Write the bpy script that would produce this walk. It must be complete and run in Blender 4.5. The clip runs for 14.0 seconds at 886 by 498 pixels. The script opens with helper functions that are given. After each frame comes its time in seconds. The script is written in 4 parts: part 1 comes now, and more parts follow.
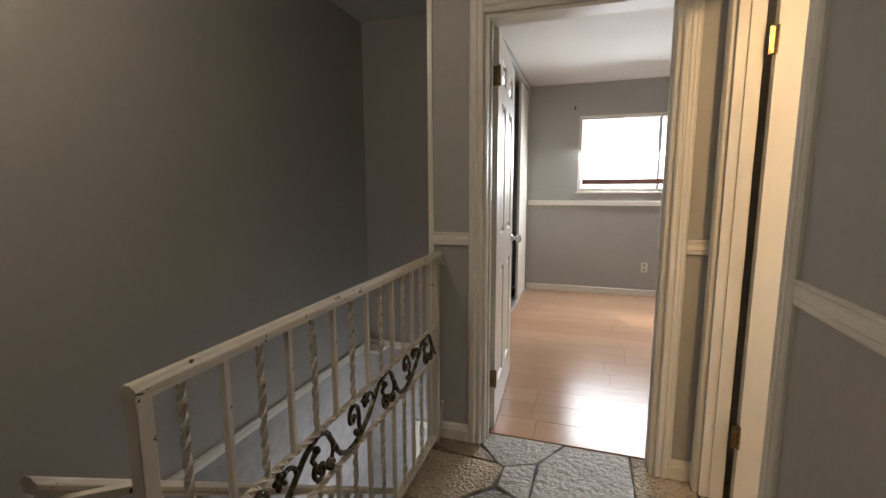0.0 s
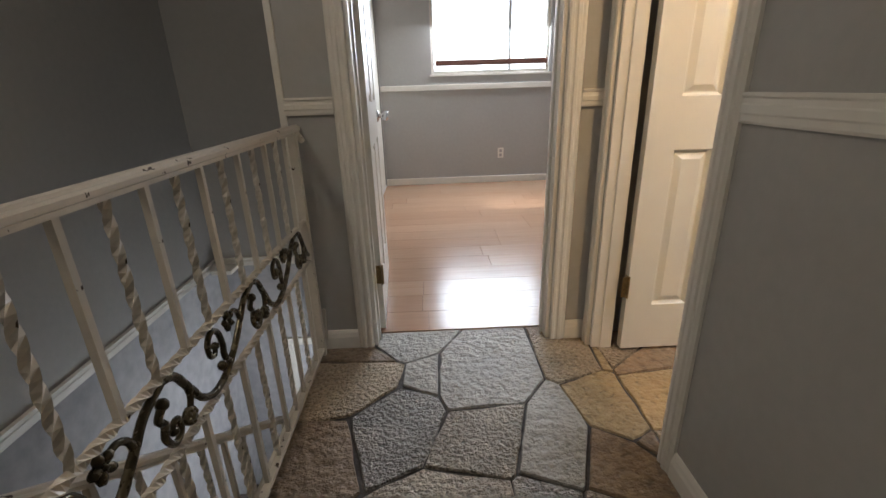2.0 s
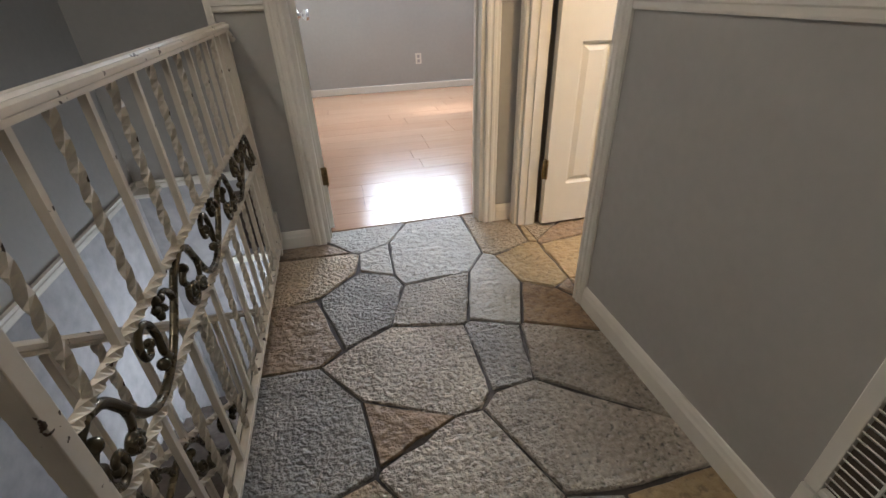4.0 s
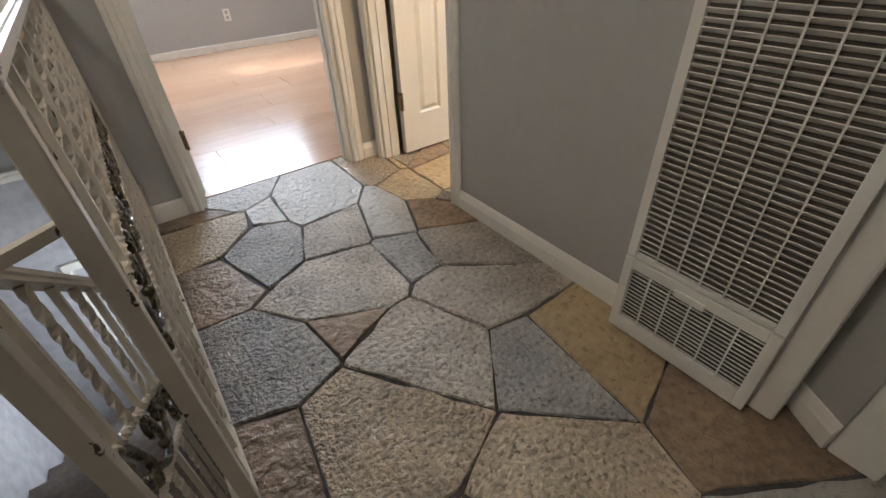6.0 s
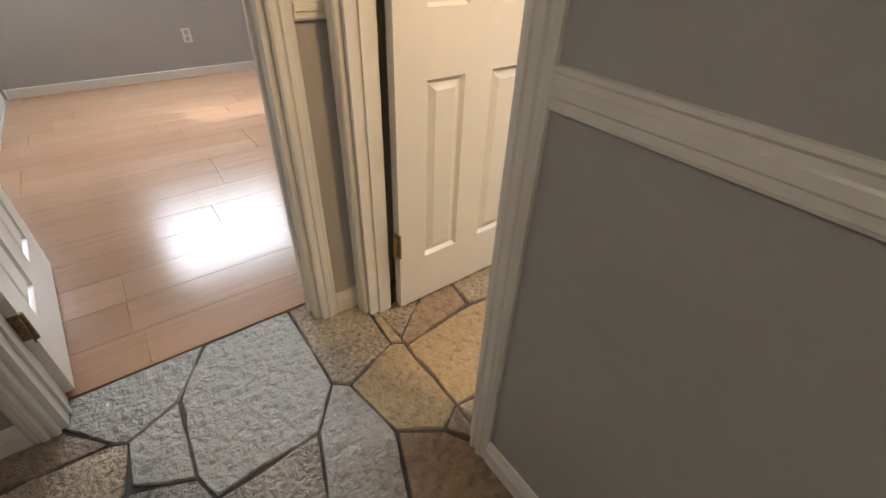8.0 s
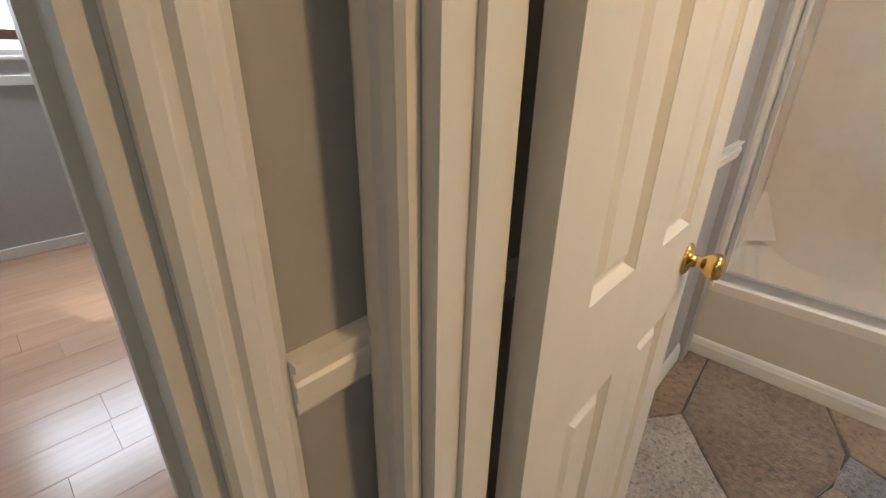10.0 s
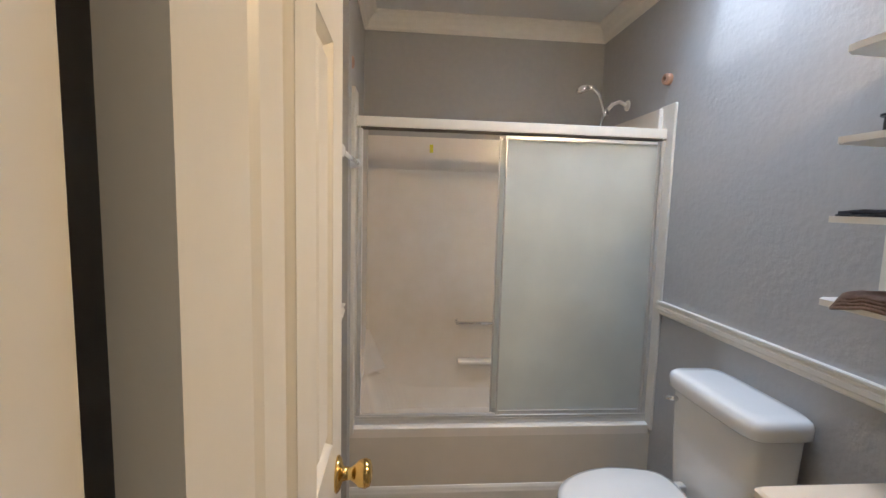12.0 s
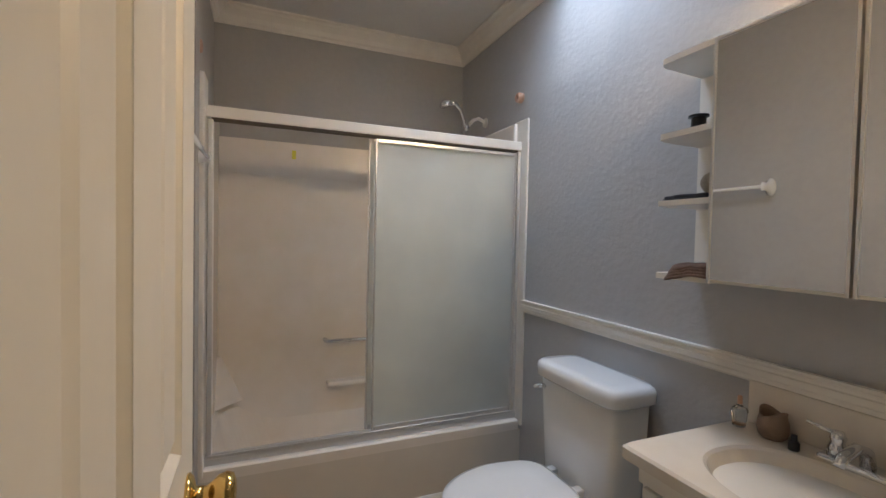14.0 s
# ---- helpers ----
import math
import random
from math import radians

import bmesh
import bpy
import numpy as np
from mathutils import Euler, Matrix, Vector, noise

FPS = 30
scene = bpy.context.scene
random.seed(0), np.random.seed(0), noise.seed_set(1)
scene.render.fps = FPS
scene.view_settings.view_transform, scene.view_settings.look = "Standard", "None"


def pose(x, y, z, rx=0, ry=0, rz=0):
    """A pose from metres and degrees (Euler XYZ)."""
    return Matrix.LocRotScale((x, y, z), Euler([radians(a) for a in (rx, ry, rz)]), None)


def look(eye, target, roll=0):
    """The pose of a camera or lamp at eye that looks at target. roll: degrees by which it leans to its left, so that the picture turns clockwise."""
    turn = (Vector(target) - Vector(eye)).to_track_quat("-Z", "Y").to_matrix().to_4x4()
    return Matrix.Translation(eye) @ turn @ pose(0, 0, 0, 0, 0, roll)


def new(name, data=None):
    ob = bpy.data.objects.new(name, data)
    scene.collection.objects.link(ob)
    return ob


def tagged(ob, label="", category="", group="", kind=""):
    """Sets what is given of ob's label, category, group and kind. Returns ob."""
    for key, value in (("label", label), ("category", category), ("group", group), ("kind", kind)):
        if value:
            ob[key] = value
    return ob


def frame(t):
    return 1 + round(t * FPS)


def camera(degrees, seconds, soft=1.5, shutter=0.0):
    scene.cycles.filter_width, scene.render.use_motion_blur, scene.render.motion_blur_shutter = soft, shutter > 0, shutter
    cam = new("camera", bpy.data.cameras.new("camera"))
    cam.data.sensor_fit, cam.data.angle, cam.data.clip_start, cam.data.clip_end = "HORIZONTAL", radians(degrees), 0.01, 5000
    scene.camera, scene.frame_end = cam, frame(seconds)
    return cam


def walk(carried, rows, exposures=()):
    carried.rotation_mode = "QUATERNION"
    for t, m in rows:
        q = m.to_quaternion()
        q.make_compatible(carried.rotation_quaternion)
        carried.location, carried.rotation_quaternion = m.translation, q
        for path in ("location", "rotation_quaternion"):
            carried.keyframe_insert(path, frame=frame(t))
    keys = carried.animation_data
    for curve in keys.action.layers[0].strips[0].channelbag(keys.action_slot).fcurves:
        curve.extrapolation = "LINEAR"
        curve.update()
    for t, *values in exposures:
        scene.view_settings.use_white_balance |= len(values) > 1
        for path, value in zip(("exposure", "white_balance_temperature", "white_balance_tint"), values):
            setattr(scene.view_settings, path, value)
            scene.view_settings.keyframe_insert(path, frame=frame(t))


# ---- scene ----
cam = camera(90.6, 14.0)

PATH = [
    (0, (-0.052, 0.066, 1.279), (-0.666, 1.949, 1.001), -0.2),
    (0.5, (-0.085, 0.364, 1.269), (-0.662, 2.254, 0.961), 0.2),
    (1, (-0.098, 0.589, 1.191), (-0.642, 2.487, 0.872), 0.0),
    (1.5, (-0.195, 0.544, 1.131), (-0.484, 2.467, 0.662), -1.0),
    (2, (-0.234, 0.357, 1.084), (-0.185, 2.234, 0.394), -1.8),
    (2.5, (-0.268, 0.203, 1.051), (-0.087, 2.013, 0.22), -1.5),
    (3, (-0.292, 0.172, 1.051), (-0.038, 1.924, 0.121), -0.8),
    (3.2, (-0.275, 0.178, 1.061), (-0.018, 1.912, 0.099), -0.9),
    (5.3, (-0.629, -0.026, 1.057), (0.144, 1.442, -0.062), -2.9),
    (5.5, (-0.652, -0.051, 1.039), (0.185, 1.367, -0.096), -2.8),
    (5.7, (-0.654, -0.067, 1.042), (0.22, 1.311, -0.114), -3.0),
    (6, (-0.63, -0.061, 1.051), (0.289, 1.256, -0.142), -2.6),
    (6.5, (-0.545, 0.049, 1.095), (0.418, 1.286, -0.147), -1.3),
    (7, (-0.424, 0.295, 1.124), (0.567, 1.496, -0.132), 0.6),
    (7.3, (-0.321, 0.476, 1.145), (0.67, 1.686, -0.102), 1.2),
    (7.5, (-0.273, 0.594, 1.175), (0.722, 1.803, -0.07), 2.1),
    (7.9, (-0.106, 0.835, 1.205), (0.865, 2.085, -0.018), 2.2),
    (8, (-0.074, 0.887, 1.208), (0.907, 2.159, 0.016), 2.4),
    (8.5, (0.045, 1.136, 1.207), (0.995, 2.52, 0.12), 2.5),
    (8.7, (0.076, 1.248, 1.231), (1.009, 2.664, 0.171), 2.3),
    (10.8, (0.246, 1.87, 1.339), (2.012, 2.623, 0.78), 1.2),
    (11, (0.24, 1.87, 1.36), (2.095, 2.442, 0.877), 1.4),
    (11.5, (0.281, 1.854, 1.437), (2.247, 2.022, 1.112), 1.4),
    (12, (0.321, 1.831, 1.453), (2.304, 1.665, 1.248), 1.6),
    (12.5, (0.331, 1.848, 1.464), (2.287, 1.451, 1.334), 1.5),
    (13, (0.35, 1.871, 1.438), (2.271, 1.32, 1.355), 1.4),
    (13.5, (0.35, 1.871, 1.391), (2.234, 1.203, 1.33), 1.2),
    (14, (0.383, 1.854, 1.334), (2.231, 1.092, 1.278), 1.2),
]
walk(cam, [(t, look(eye, target, roll)) for t, eye, target, roll in PATH],
     exposures=[(0, -0.1, 6500, 11), (2, -0.1, 6000, 10), (3, 0.2, 5800, 10), (5.5, 0.58, 5850, 10), (6.5, 0.7, 5700, 9), (7.5, 0.48, 5900, 10), (8.5, -0.15, 6300, 11), (11, -0.4, 5500, 9), (11.5, -0.4, 5500, 9), (12.5, -0.9, 5450, 9), (14, -1.05, 5500, 10)])

# ---- light ----
world = bpy.data.worlds.new("sky")
scene.world = world
world.use_nodes = True
wn = world.node_tree.nodes
sky = wn.new("ShaderNodeTexSky")
sky.sky_type, sky.sun_disc = "NISHITA", False
sky.sun_elevation, sky.sun_rotation = radians(48), radians(200)
wn["Background"].inputs["Strength"].default_value = 0.12
world.node_tree.links.new(sky.outputs["Color"], wn["Background"].inputs["Color"])


def area_lamp(name, at, target, sx, sy, watts, colour):
    d = bpy.data.lights.new(name, "AREA")
    d.shape, d.size, d.size_y, d.energy, d.color = "RECTANGLE", sx, sy, watts, colour
    ob = new(name, d)
    ob.matrix_world = look(at, target)
    return ob


sun = new("sun", bpy.data.lights.new("sun", "SUN"))
sun.data.energy, sun.data.angle, sun.data.color = 2.5, radians(0.5), (1.0, 0.95, 0.88)
sun.matrix_world = look((0, 0, 0), (0.25, -0.65, -1.0))
# daylight entering by the bedroom window, the skylight and the window over the stairs below
area_lamp("window_daylight", (0.49, 5.66, 1.66), (0.45, 3.9, 0.0), 1.25, 0.82, 84, (0.90, 0.95, 1.0))
area_lamp("skylight_daylight", (1.77, 0.94, 2.97), (1.77, 0.94, 0), 0.44, 0.54, 42, (0.82, 0.89, 1.0))
area_lamp("stair_window_daylight", (-0.81, 2.75, -1.05), (-1.8, 2.75, -1.05), 0.8, 0.8, 6.5, (0.95, 0.98, 1.0))
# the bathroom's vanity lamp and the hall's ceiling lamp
area_lamp("vanity_lamp_light", (0.86, 0.735, 2.10), (1.9, 1.75, 0.9), 0.44, 0.09, 32, (1.0, 0.63, 0.28))
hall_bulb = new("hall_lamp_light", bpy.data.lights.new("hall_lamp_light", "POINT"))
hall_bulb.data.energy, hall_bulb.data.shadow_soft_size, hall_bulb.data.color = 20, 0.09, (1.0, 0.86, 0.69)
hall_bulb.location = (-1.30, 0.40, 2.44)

# ---- materials ----
def mat(name, base, rough=0.5, metal=0.0, grain=0.0, scale=40.0, bump=0.0, bump_scale=None, base2=None, wear=0.0,
        rand=0.0, stretch=(1, 1, 1), spec=0.5, coat=0.0):
    m = bpy.data.materials.new(name)
    m.use_nodes = True
    nt = m.node_tree
    n, l = nt.nodes, nt.links
    b = n["Principled BSDF"]
    b.inputs["Roughness"].default_value = rough
    b.inputs["Metallic"].default_value = metal
    b.inputs["Specular IOR Level"].default_value = spec
    b.inputs["Coat Weight"].default_value = coat
    tc = n.new("ShaderNodeTexCoord")
    mp = n.new("ShaderNodeMapping")
    mp.inputs["Scale"].default_value = stretch
    l.new(tc.outputs["Object"], mp.inputs["Vector"])
    fine = n.new("ShaderNodeTexNoise")
    fine.inputs["Scale"].default_value, fine.inputs["Detail"].default_value = scale, 6
    l.new(mp.outputs["Vector"], fine.inputs["Vector"])
    big = n.new("ShaderNodeTexNoise")
    big.inputs["Scale"].default_value, big.inputs["Detail"].default_value = scale * 0.09, 4
    l.new(mp.outputs["Vector"], big.inputs["Vector"])
    c2 = base2 or [c * (1 - grain) for c in base]
    mix = n.new("ShaderNodeMixRGB")
    mix.inputs["Color1"].default_value, mix.inputs["Color2"].default_value = (*base, 1), (*c2, 1)
    add = n.new("ShaderNodeMath")
    add.operation = "ADD"
    l.new(fine.outputs["Fac"], add.inputs[0])
    l.new(big.outputs["Fac"], add.inputs[1])
    ramp = n.new("ShaderNodeMapRange")
    ramp.inputs["From Min"].default_value, ramp.inputs["From Max"].default_value = 0.75, 1.3
    l.new(add.outputs[0], ramp.inputs["Value"])
    l.new(ramp.outputs["Result"], mix.inputs["Fac"])
    out = mix.outputs["Color"]
    if rand:
        info = n.new("ShaderNodeObjectInfo")
        hsv = n.new("ShaderNodeHueSaturation")
        mr = n.new("ShaderNodeMapRange")
        mr.inputs["To Min"].default_value, mr.inputs["To Max"].default_value = 1 - rand, 1 + rand
        l.new(info.outputs["Random"], mr.inputs["Value"])
        l.new(mr.outputs["Result"], hsv.inputs["Value"])
        l.new(out, hsv.inputs["Color"])
        out = hsv.outputs["Color"]
    if wear:
        chip = n.new("ShaderNodeTexNoise")
        chip.inputs["Scale"].default_value, chip.inputs["Detail"].default_value = 38, 3
        l.new(tc.outputs["Object"], chip.inputs["Vector"])
        cr = n.new("ShaderNodeMapRange")
        cr.inputs["From Min"].default_value, cr.inputs["From Max"].default_value = 0.735 - wear, 0.75 - wear
        l.new(chip.outputs["Fac"], cr.inputs["Value"])
        mx = n.new("ShaderNodeMixRGB")
        mx.inputs["Color2"].default_value = (0.06, 0.035, 0.02, 1)
        l.new(cr.outputs["Result"], mx.inputs["Fac"])
        l.new(out, mx.inputs["Color1"])
        out = mx.outputs["Color"]
    l.new(out, b.inputs["Base Color"])
    if bump:
        bt = n.new("ShaderNodeTexNoise")
        bt.inputs["Scale"].default_value, bt.inputs["Detail"].default_value = bump_scale or scale, 5
        l.new(mp.outputs["Vector"], bt.inputs["Vector"])
        bp = n.new("ShaderNodeBump")
        bp.inputs["Strength"].default_value, bp.inputs["Distance"].default_value = 1.0, bump
        l.new(bt.outputs["Fac"], bp.inputs["Height"])
        l.new(bp.outputs["Normal"], b.inputs["Normal"])
    rr = n.new("ShaderNodeMapRange")
    rr.inputs["To Min"].default_value, rr.inputs["To Max"].default_value = rough * 0.85, min(1, rough * 1.15)
    l.new(fine.outputs["Fac"], rr.inputs["Value"])
    l.new(rr.outputs["Result"], b.inputs["Roughness"])
    return m


def roughen(m, scale, depth, pits):
    """Adds a second, finer relief and dark pits to a stone."""
    nt = m.node_tree
    n, l = nt.nodes, nt.links
    b = n["Principled BSDF"]
    tc = next(k for k in n if k.type == "TEX_COORD")
    first = next(k for k in n if k.type == "BUMP")
    t2 = n.new("ShaderNodeTexNoise")
    t2.inputs["Scale"].default_value, t2.inputs["Detail"].default_value, t2.inputs["Roughness"].default_value = scale, 4, 0.55
    l.new(tc.outputs["Object"], t2.inputs["Vector"])
    flat = n.new("ShaderNodeMapRange")
    flat.interpolation_type = "SMOOTHSTEP"
    flat.inputs["From Min"].default_value, flat.inputs["From Max"].default_value = 0.30, 0.68
    l.new(t2.outputs["Fac"], flat.inputs["Value"])
    b2 = n.new("ShaderNodeBump")
    b2.inputs["Strength"].default_value, b2.inputs["Distance"].default_value = 1.0, depth * 0.4
    l.new(flat.outputs["Result"], b2.inputs["Height"])
    l.new(first.outputs["Normal"], b2.inputs["Normal"])
    l.new(b2.outputs["Normal"], b.inputs["Normal"])
    mr = n.new("ShaderNodeMapRange")
    mr.inputs["From Min"].default_value, mr.inputs["From Max"].default_value = 0.43, 0.33
    mr.inputs["To Max"].default_value = pits
    l.new(t2.outputs["Fac"], mr.inputs["Value"])
    mx = n.new("ShaderNodeMixRGB")
    mx.inputs["Color2"].default_value = (0.05, 0.045, 0.04, 1)
    src = b.inputs["Base Color"].links[0].from_socket
    l.new(mr.outputs["Result"], mx.inputs["Fac"])
    l.new(src, mx.inputs["Color1"])
    l.new(mx.outputs["Color"], b.inputs["Base Color"])


def glow(name, colour, strength):
    m = bpy.data.materials.new(name)
    m.use_nodes = True
    b = m.node_tree.nodes["Principled BSDF"]
    b.inputs["Base Color"].default_value = (*colour, 1)
    b.inputs["Emission Color"].default_value = (*colour, 1)
    b.inputs["Emission Strength"].default_value = strength
    return m


def glass(name, colour, rough, ior=1.45):
    m = bpy.data.materials.new(name)
    m.use_nodes = True
    b = m.node_tree.nodes["Principled BSDF"]
    b.inputs["Base Color"].default_value = (*colour, 1)
    b.inputs["Transmission Weight"].default_value = 1.0
    b.inputs["Roughness"].default_value = rough
    b.inputs["IOR"].default_value = ior
    return m


GREY = mat("grey_wall_paint", (0.42, 0.405, 0.38), 0.55, grain=0.06, scale=30, bump=0.0012, bump_scale=28)
GREY_PLASTER = mat("grey_uneven_plaster_paint", (0.45, 0.445, 0.44), 0.5, grain=0.05, scale=20, bump=0.0022, bump_scale=42)
BARE = mat("bare_grey_plaster", (0.52, 0.51, 0.51), 0.85, base2=(0.36, 0.35, 0.36), scale=14, bump=0.003)
WHITE = mat("white_trim_paint", (0.80, 0.76, 0.68), 0.38, grain=0.07, scale=18, bump=0.0006)
DOORWHITE = mat("white_door_paint", (0.80, 0.76, 0.67), 0.36, grain=0.05, scale=14, bump=0.0004, bump_scale=60)
CEIL = mat("ceiling_paint", (0.72, 0.71, 0.68), 0.8, grain=0.04, scale=50, bump=0.002, bump_scale=90)
JOINT = mat("grey_mortar", (0.115, 0.102, 0.095), 0.9, grain=0.45, scale=60, bump=0.004)
IRON = mat("chipped_white_iron_paint", (0.66, 0.60, 0.51), 0.32, grain=0.1, scale=30, bump=0.0008, wear=0.055)
BRONZE = mat("dark_bronze_paint", (0.055, 0.045, 0.03), 0.27, metal=0.6, base2=(0.15, 0.125, 0.075), scale=45)
BRASS = mat("polished_brass", (0.80, 0.55, 0.18), 0.14, metal=1.0, grain=0.1)
OLDBRASS = mat("tarnished_brass", (0.42, 0.30, 0.14), 0.35, metal=0.9, base2=(0.15, 0.11, 0.06), scale=90)
CHROME = mat("chrome", (0.75, 0.76, 0.78), 0.09, metal=1.0)
ALU = mat("aluminium", (0.74, 0.73, 0.71), 0.34, metal=0.7, grain=0.06, scale=20)
SURROUND = mat("beige_shower_surround", (0.82, 0.76, 0.68), 0.25, base2=(0.77, 0.70, 0.60), scale=9)
TUB = mat("almond_tub_enamel", (0.70, 0.64, 0.54), 0.2, grain=0.06, scale=9)
PORCELAIN = mat("white_porcelain", (0.82, 0.82, 0.81), 0.1, grain=0.02, coat=0.4)
MIRROR = mat("mirror_silver", (0.86, 0.87, 0.86), 0.015, metal=1.0)
FROST = mat("frosted_glass", (0.79, 0.81, 0.77), 0.5, grain=0.2, scale=4)
fb = FROST.node_tree.nodes["Principled BSDF"]
fb.inputs["Transmission Weight"].default_value = 0.72
CLEAR = glass("clear_glass", (0.96, 0.97, 0.97), 0.0)
HEATER = mat("cream_enamelled_steel", (0.72, 0.69, 0.62), 0.38, grain=0.06, scale=25)
# the next brown puts the shade of gaps and recesses into the colour
SHADE_BROWN = mat("recess_shade_brown", (0.12, 0.095, 0.07), 0.9, grain=0.3)
BLACK = mat("black_plastic", (0.012, 0.012, 0.013), 0.35, grain=0.3)
TERRA = mat("brown_clay", (0.28, 0.195, 0.13), 0.75, base2=(0.17, 0.11, 0.075), scale=35, bump=0.002)
CLOTH = mat("brown_cloth", (0.22, 0.14, 0.10), 0.95, grain=0.4, scale=160, bump=0.001)
BLACKCLOTH = mat("black_cloth", (0.012, 0.012, 0.016), 0.95, grain=0.4, scale=160, bump=0.001)
SPONGE = mat("beige_sponge", (0.55, 0.49, 0.40), 0.95, grain=0.3, scale=120, bump=0.003)
PINEPLUG = mat("pale_wood_plug", (0.60, 0.36, 0.24), 0.5, grain=0.25, scale=40)
MARBLE = mat("cream_cultured_marble", (0.76, 0.71, 0.62), 0.16, base2=(0.70, 0.63, 0.53), scale=10)
STEPWOOD = mat("dark_step_stone", (0.16, 0.13, 0.11), 0.7, base2=(0.08, 0.065, 0.055), scale=25, bump=0.003)
BLINDWOOD = mat("red_brown_wood", (0.16, 0.07, 0.045), 0.45, grain=0.4, scale=50, stretch=(0.2, 1, 1))
YELLOW = mat("yellow_sticker", (0.75, 0.68, 0.05), 0.5, grain=0.1)
STONE_BASES = {
    "blue": ((0.345, 0.320, 0.285), (0.21, 0.19, 0.165)),
    "grey": ((0.475, 0.415, 0.335), (0.26, 0.215, 0.165)),
    "pale": ((0.44, 0.415, 0.365), (0.34, 0.31, 0.265)),
    "tan": ((0.50, 0.395, 0.265), (0.28, 0.205, 0.13)),
    "gold": ((0.50, 0.37, 0.20), (0.30, 0.21, 0.11)),
    "brown": ((0.34, 0.25, 0.165), (0.15, 0.105, 0.07)),
    "rust": ((0.40, 0.28, 0.165), (0.17, 0.115, 0.075)),
}
STONE = {}
for k, (a, b2) in STONE_BASES.items():
    chunky = k in ("grey", "tan", "blue")
    STONE[k] = mat("flagstone_" + k, [min(c * 1.38, 0.75) for c in a] if chunky else a, 0.42 if chunky else 0.44, base2=[c * 1.2 for c in b2], scale=60 if chunky else 34, bump=0.012, bump_scale=12, rand=0.12, spec=0.65 if chunky else 0.4)
    roughen(STONE[k], 66 if chunky else 40, 0.028 if chunky else 0.013, 0.6 if chunky else 0.4)
PLANKS = [mat("laminate_" + n_, a, 0.20, base2=b2, scale=26, stretch=(0.12, 1.6, 1), spec=0.27, rand=0.03)
          for n_, a, b2 in (("light", (0.46, 0.285, 0.18), (0.38, 0.225, 0.135)), ("mid", (0.445, 0.27, 0.165), (0.365, 0.21, 0.125)),
                            ("dark", (0.43, 0.255, 0.155), (0.35, 0.20, 0.12)))]

# ---- building helpers ----
origin = {}


def thing(name, at, label, category, group="", kind=""):
    ob = new(name)
    ob.location = at
    ob.empty_display_size = 0.05
    origin[ob] = Vector(at)
    return tagged(ob, label, category, group, kind)


def part(name, bm, material, parent=None, label="", smooth=False, shift=True):
    me = bpy.data.meshes.new(name)
    if parent is not None and shift:
        bmesh.ops.translate(bm, verts=bm.verts, vec=-origin[parent])
    bm.normal_update()
    bm.to_mesh(me)
    bm.free()
    me.materials.append(material)
    if smooth:
        for p in me.polygons:
            p.use_smooth = True
    ob = new(name, me)
    if parent is not None:
        ob.parent = parent
        origin[ob] = origin[parent]
    if label:
        tagged(ob, label)
    return ob


def structure(name, bm, material, label="", category="", smooth=False):
    ob = part(name, bm, material, smooth=smooth)
    origin[ob] = Vector((0, 0, 0))
    return tagged(ob, label, category, kind="structure")


def B(*boxes, bevel=0.0, seg=2):
    """A bmesh of boxes (x0, y0, z0, x1, y1, z1)."""
    bm = bmesh.new()
    for x0, y0, z0, x1, y1, z1 in boxes:
        m = Matrix.Translation(((x0 + x1) / 2, (y0 + y1) / 2, (z0 + z1) / 2)) @ Matrix.Diagonal((abs(x1 - x0), abs(y1 - y0), abs(z1 - z0), 1))
        bmesh.ops.create_cube(bm, size=1, matrix=m)
    if bevel:
        bmesh.ops.bevel(bm, geom=bm.edges[:], offset=bevel, segments=seg, affect="EDGES", profile=0.5)
    return bm


def tube(points, radius, n=8, square=False, twist=0.0, bm=None, closed_ends=True):
    """A bar along points; radius may be a function of 0..1; twist in turns."""
    bm = bm or bmesh.new()
    pts = [Vector(p) for p in points]
    rings, ref = [], None
    for i, p in enumerate(pts):
        d = (pts[min(i + 1, len(pts) - 1)] - pts[max(i - 1, 0)]).normalized()
        if ref is None:
            ref = Vector((1, 0, 0)) if abs(d.x) < 0.9 else Vector((0, 1, 0))
        u = (ref - d * ref.dot(d)).normalized()
        ref = u
        v = d.cross(u)
        f = i / max(1, len(pts) - 1)
        r = radius(f) if callable(radius) else radius
        k = 4 if square else n
        a0 = math.pi / 4 if square else 0
        rings.append([bm.verts.new(p + (u * math.cos(a0 + 2 * math.pi * (j / k + twist * f)) + v * math.sin(a0 + 2 * math.pi * (j / k + twist * f))) * r)
                      for j in range(k)])
    for a, b in zip(rings, rings[1:]):
        for j in range(len(a)):
            bm.faces.new((a[j], a[(j + 1) % len(a)], b[(j + 1) % len(a)], b[j]))
    if closed_ends:
        bm.faces.new(rings[0][::-1])
        bm.faces.new(rings[-1])
    return bm


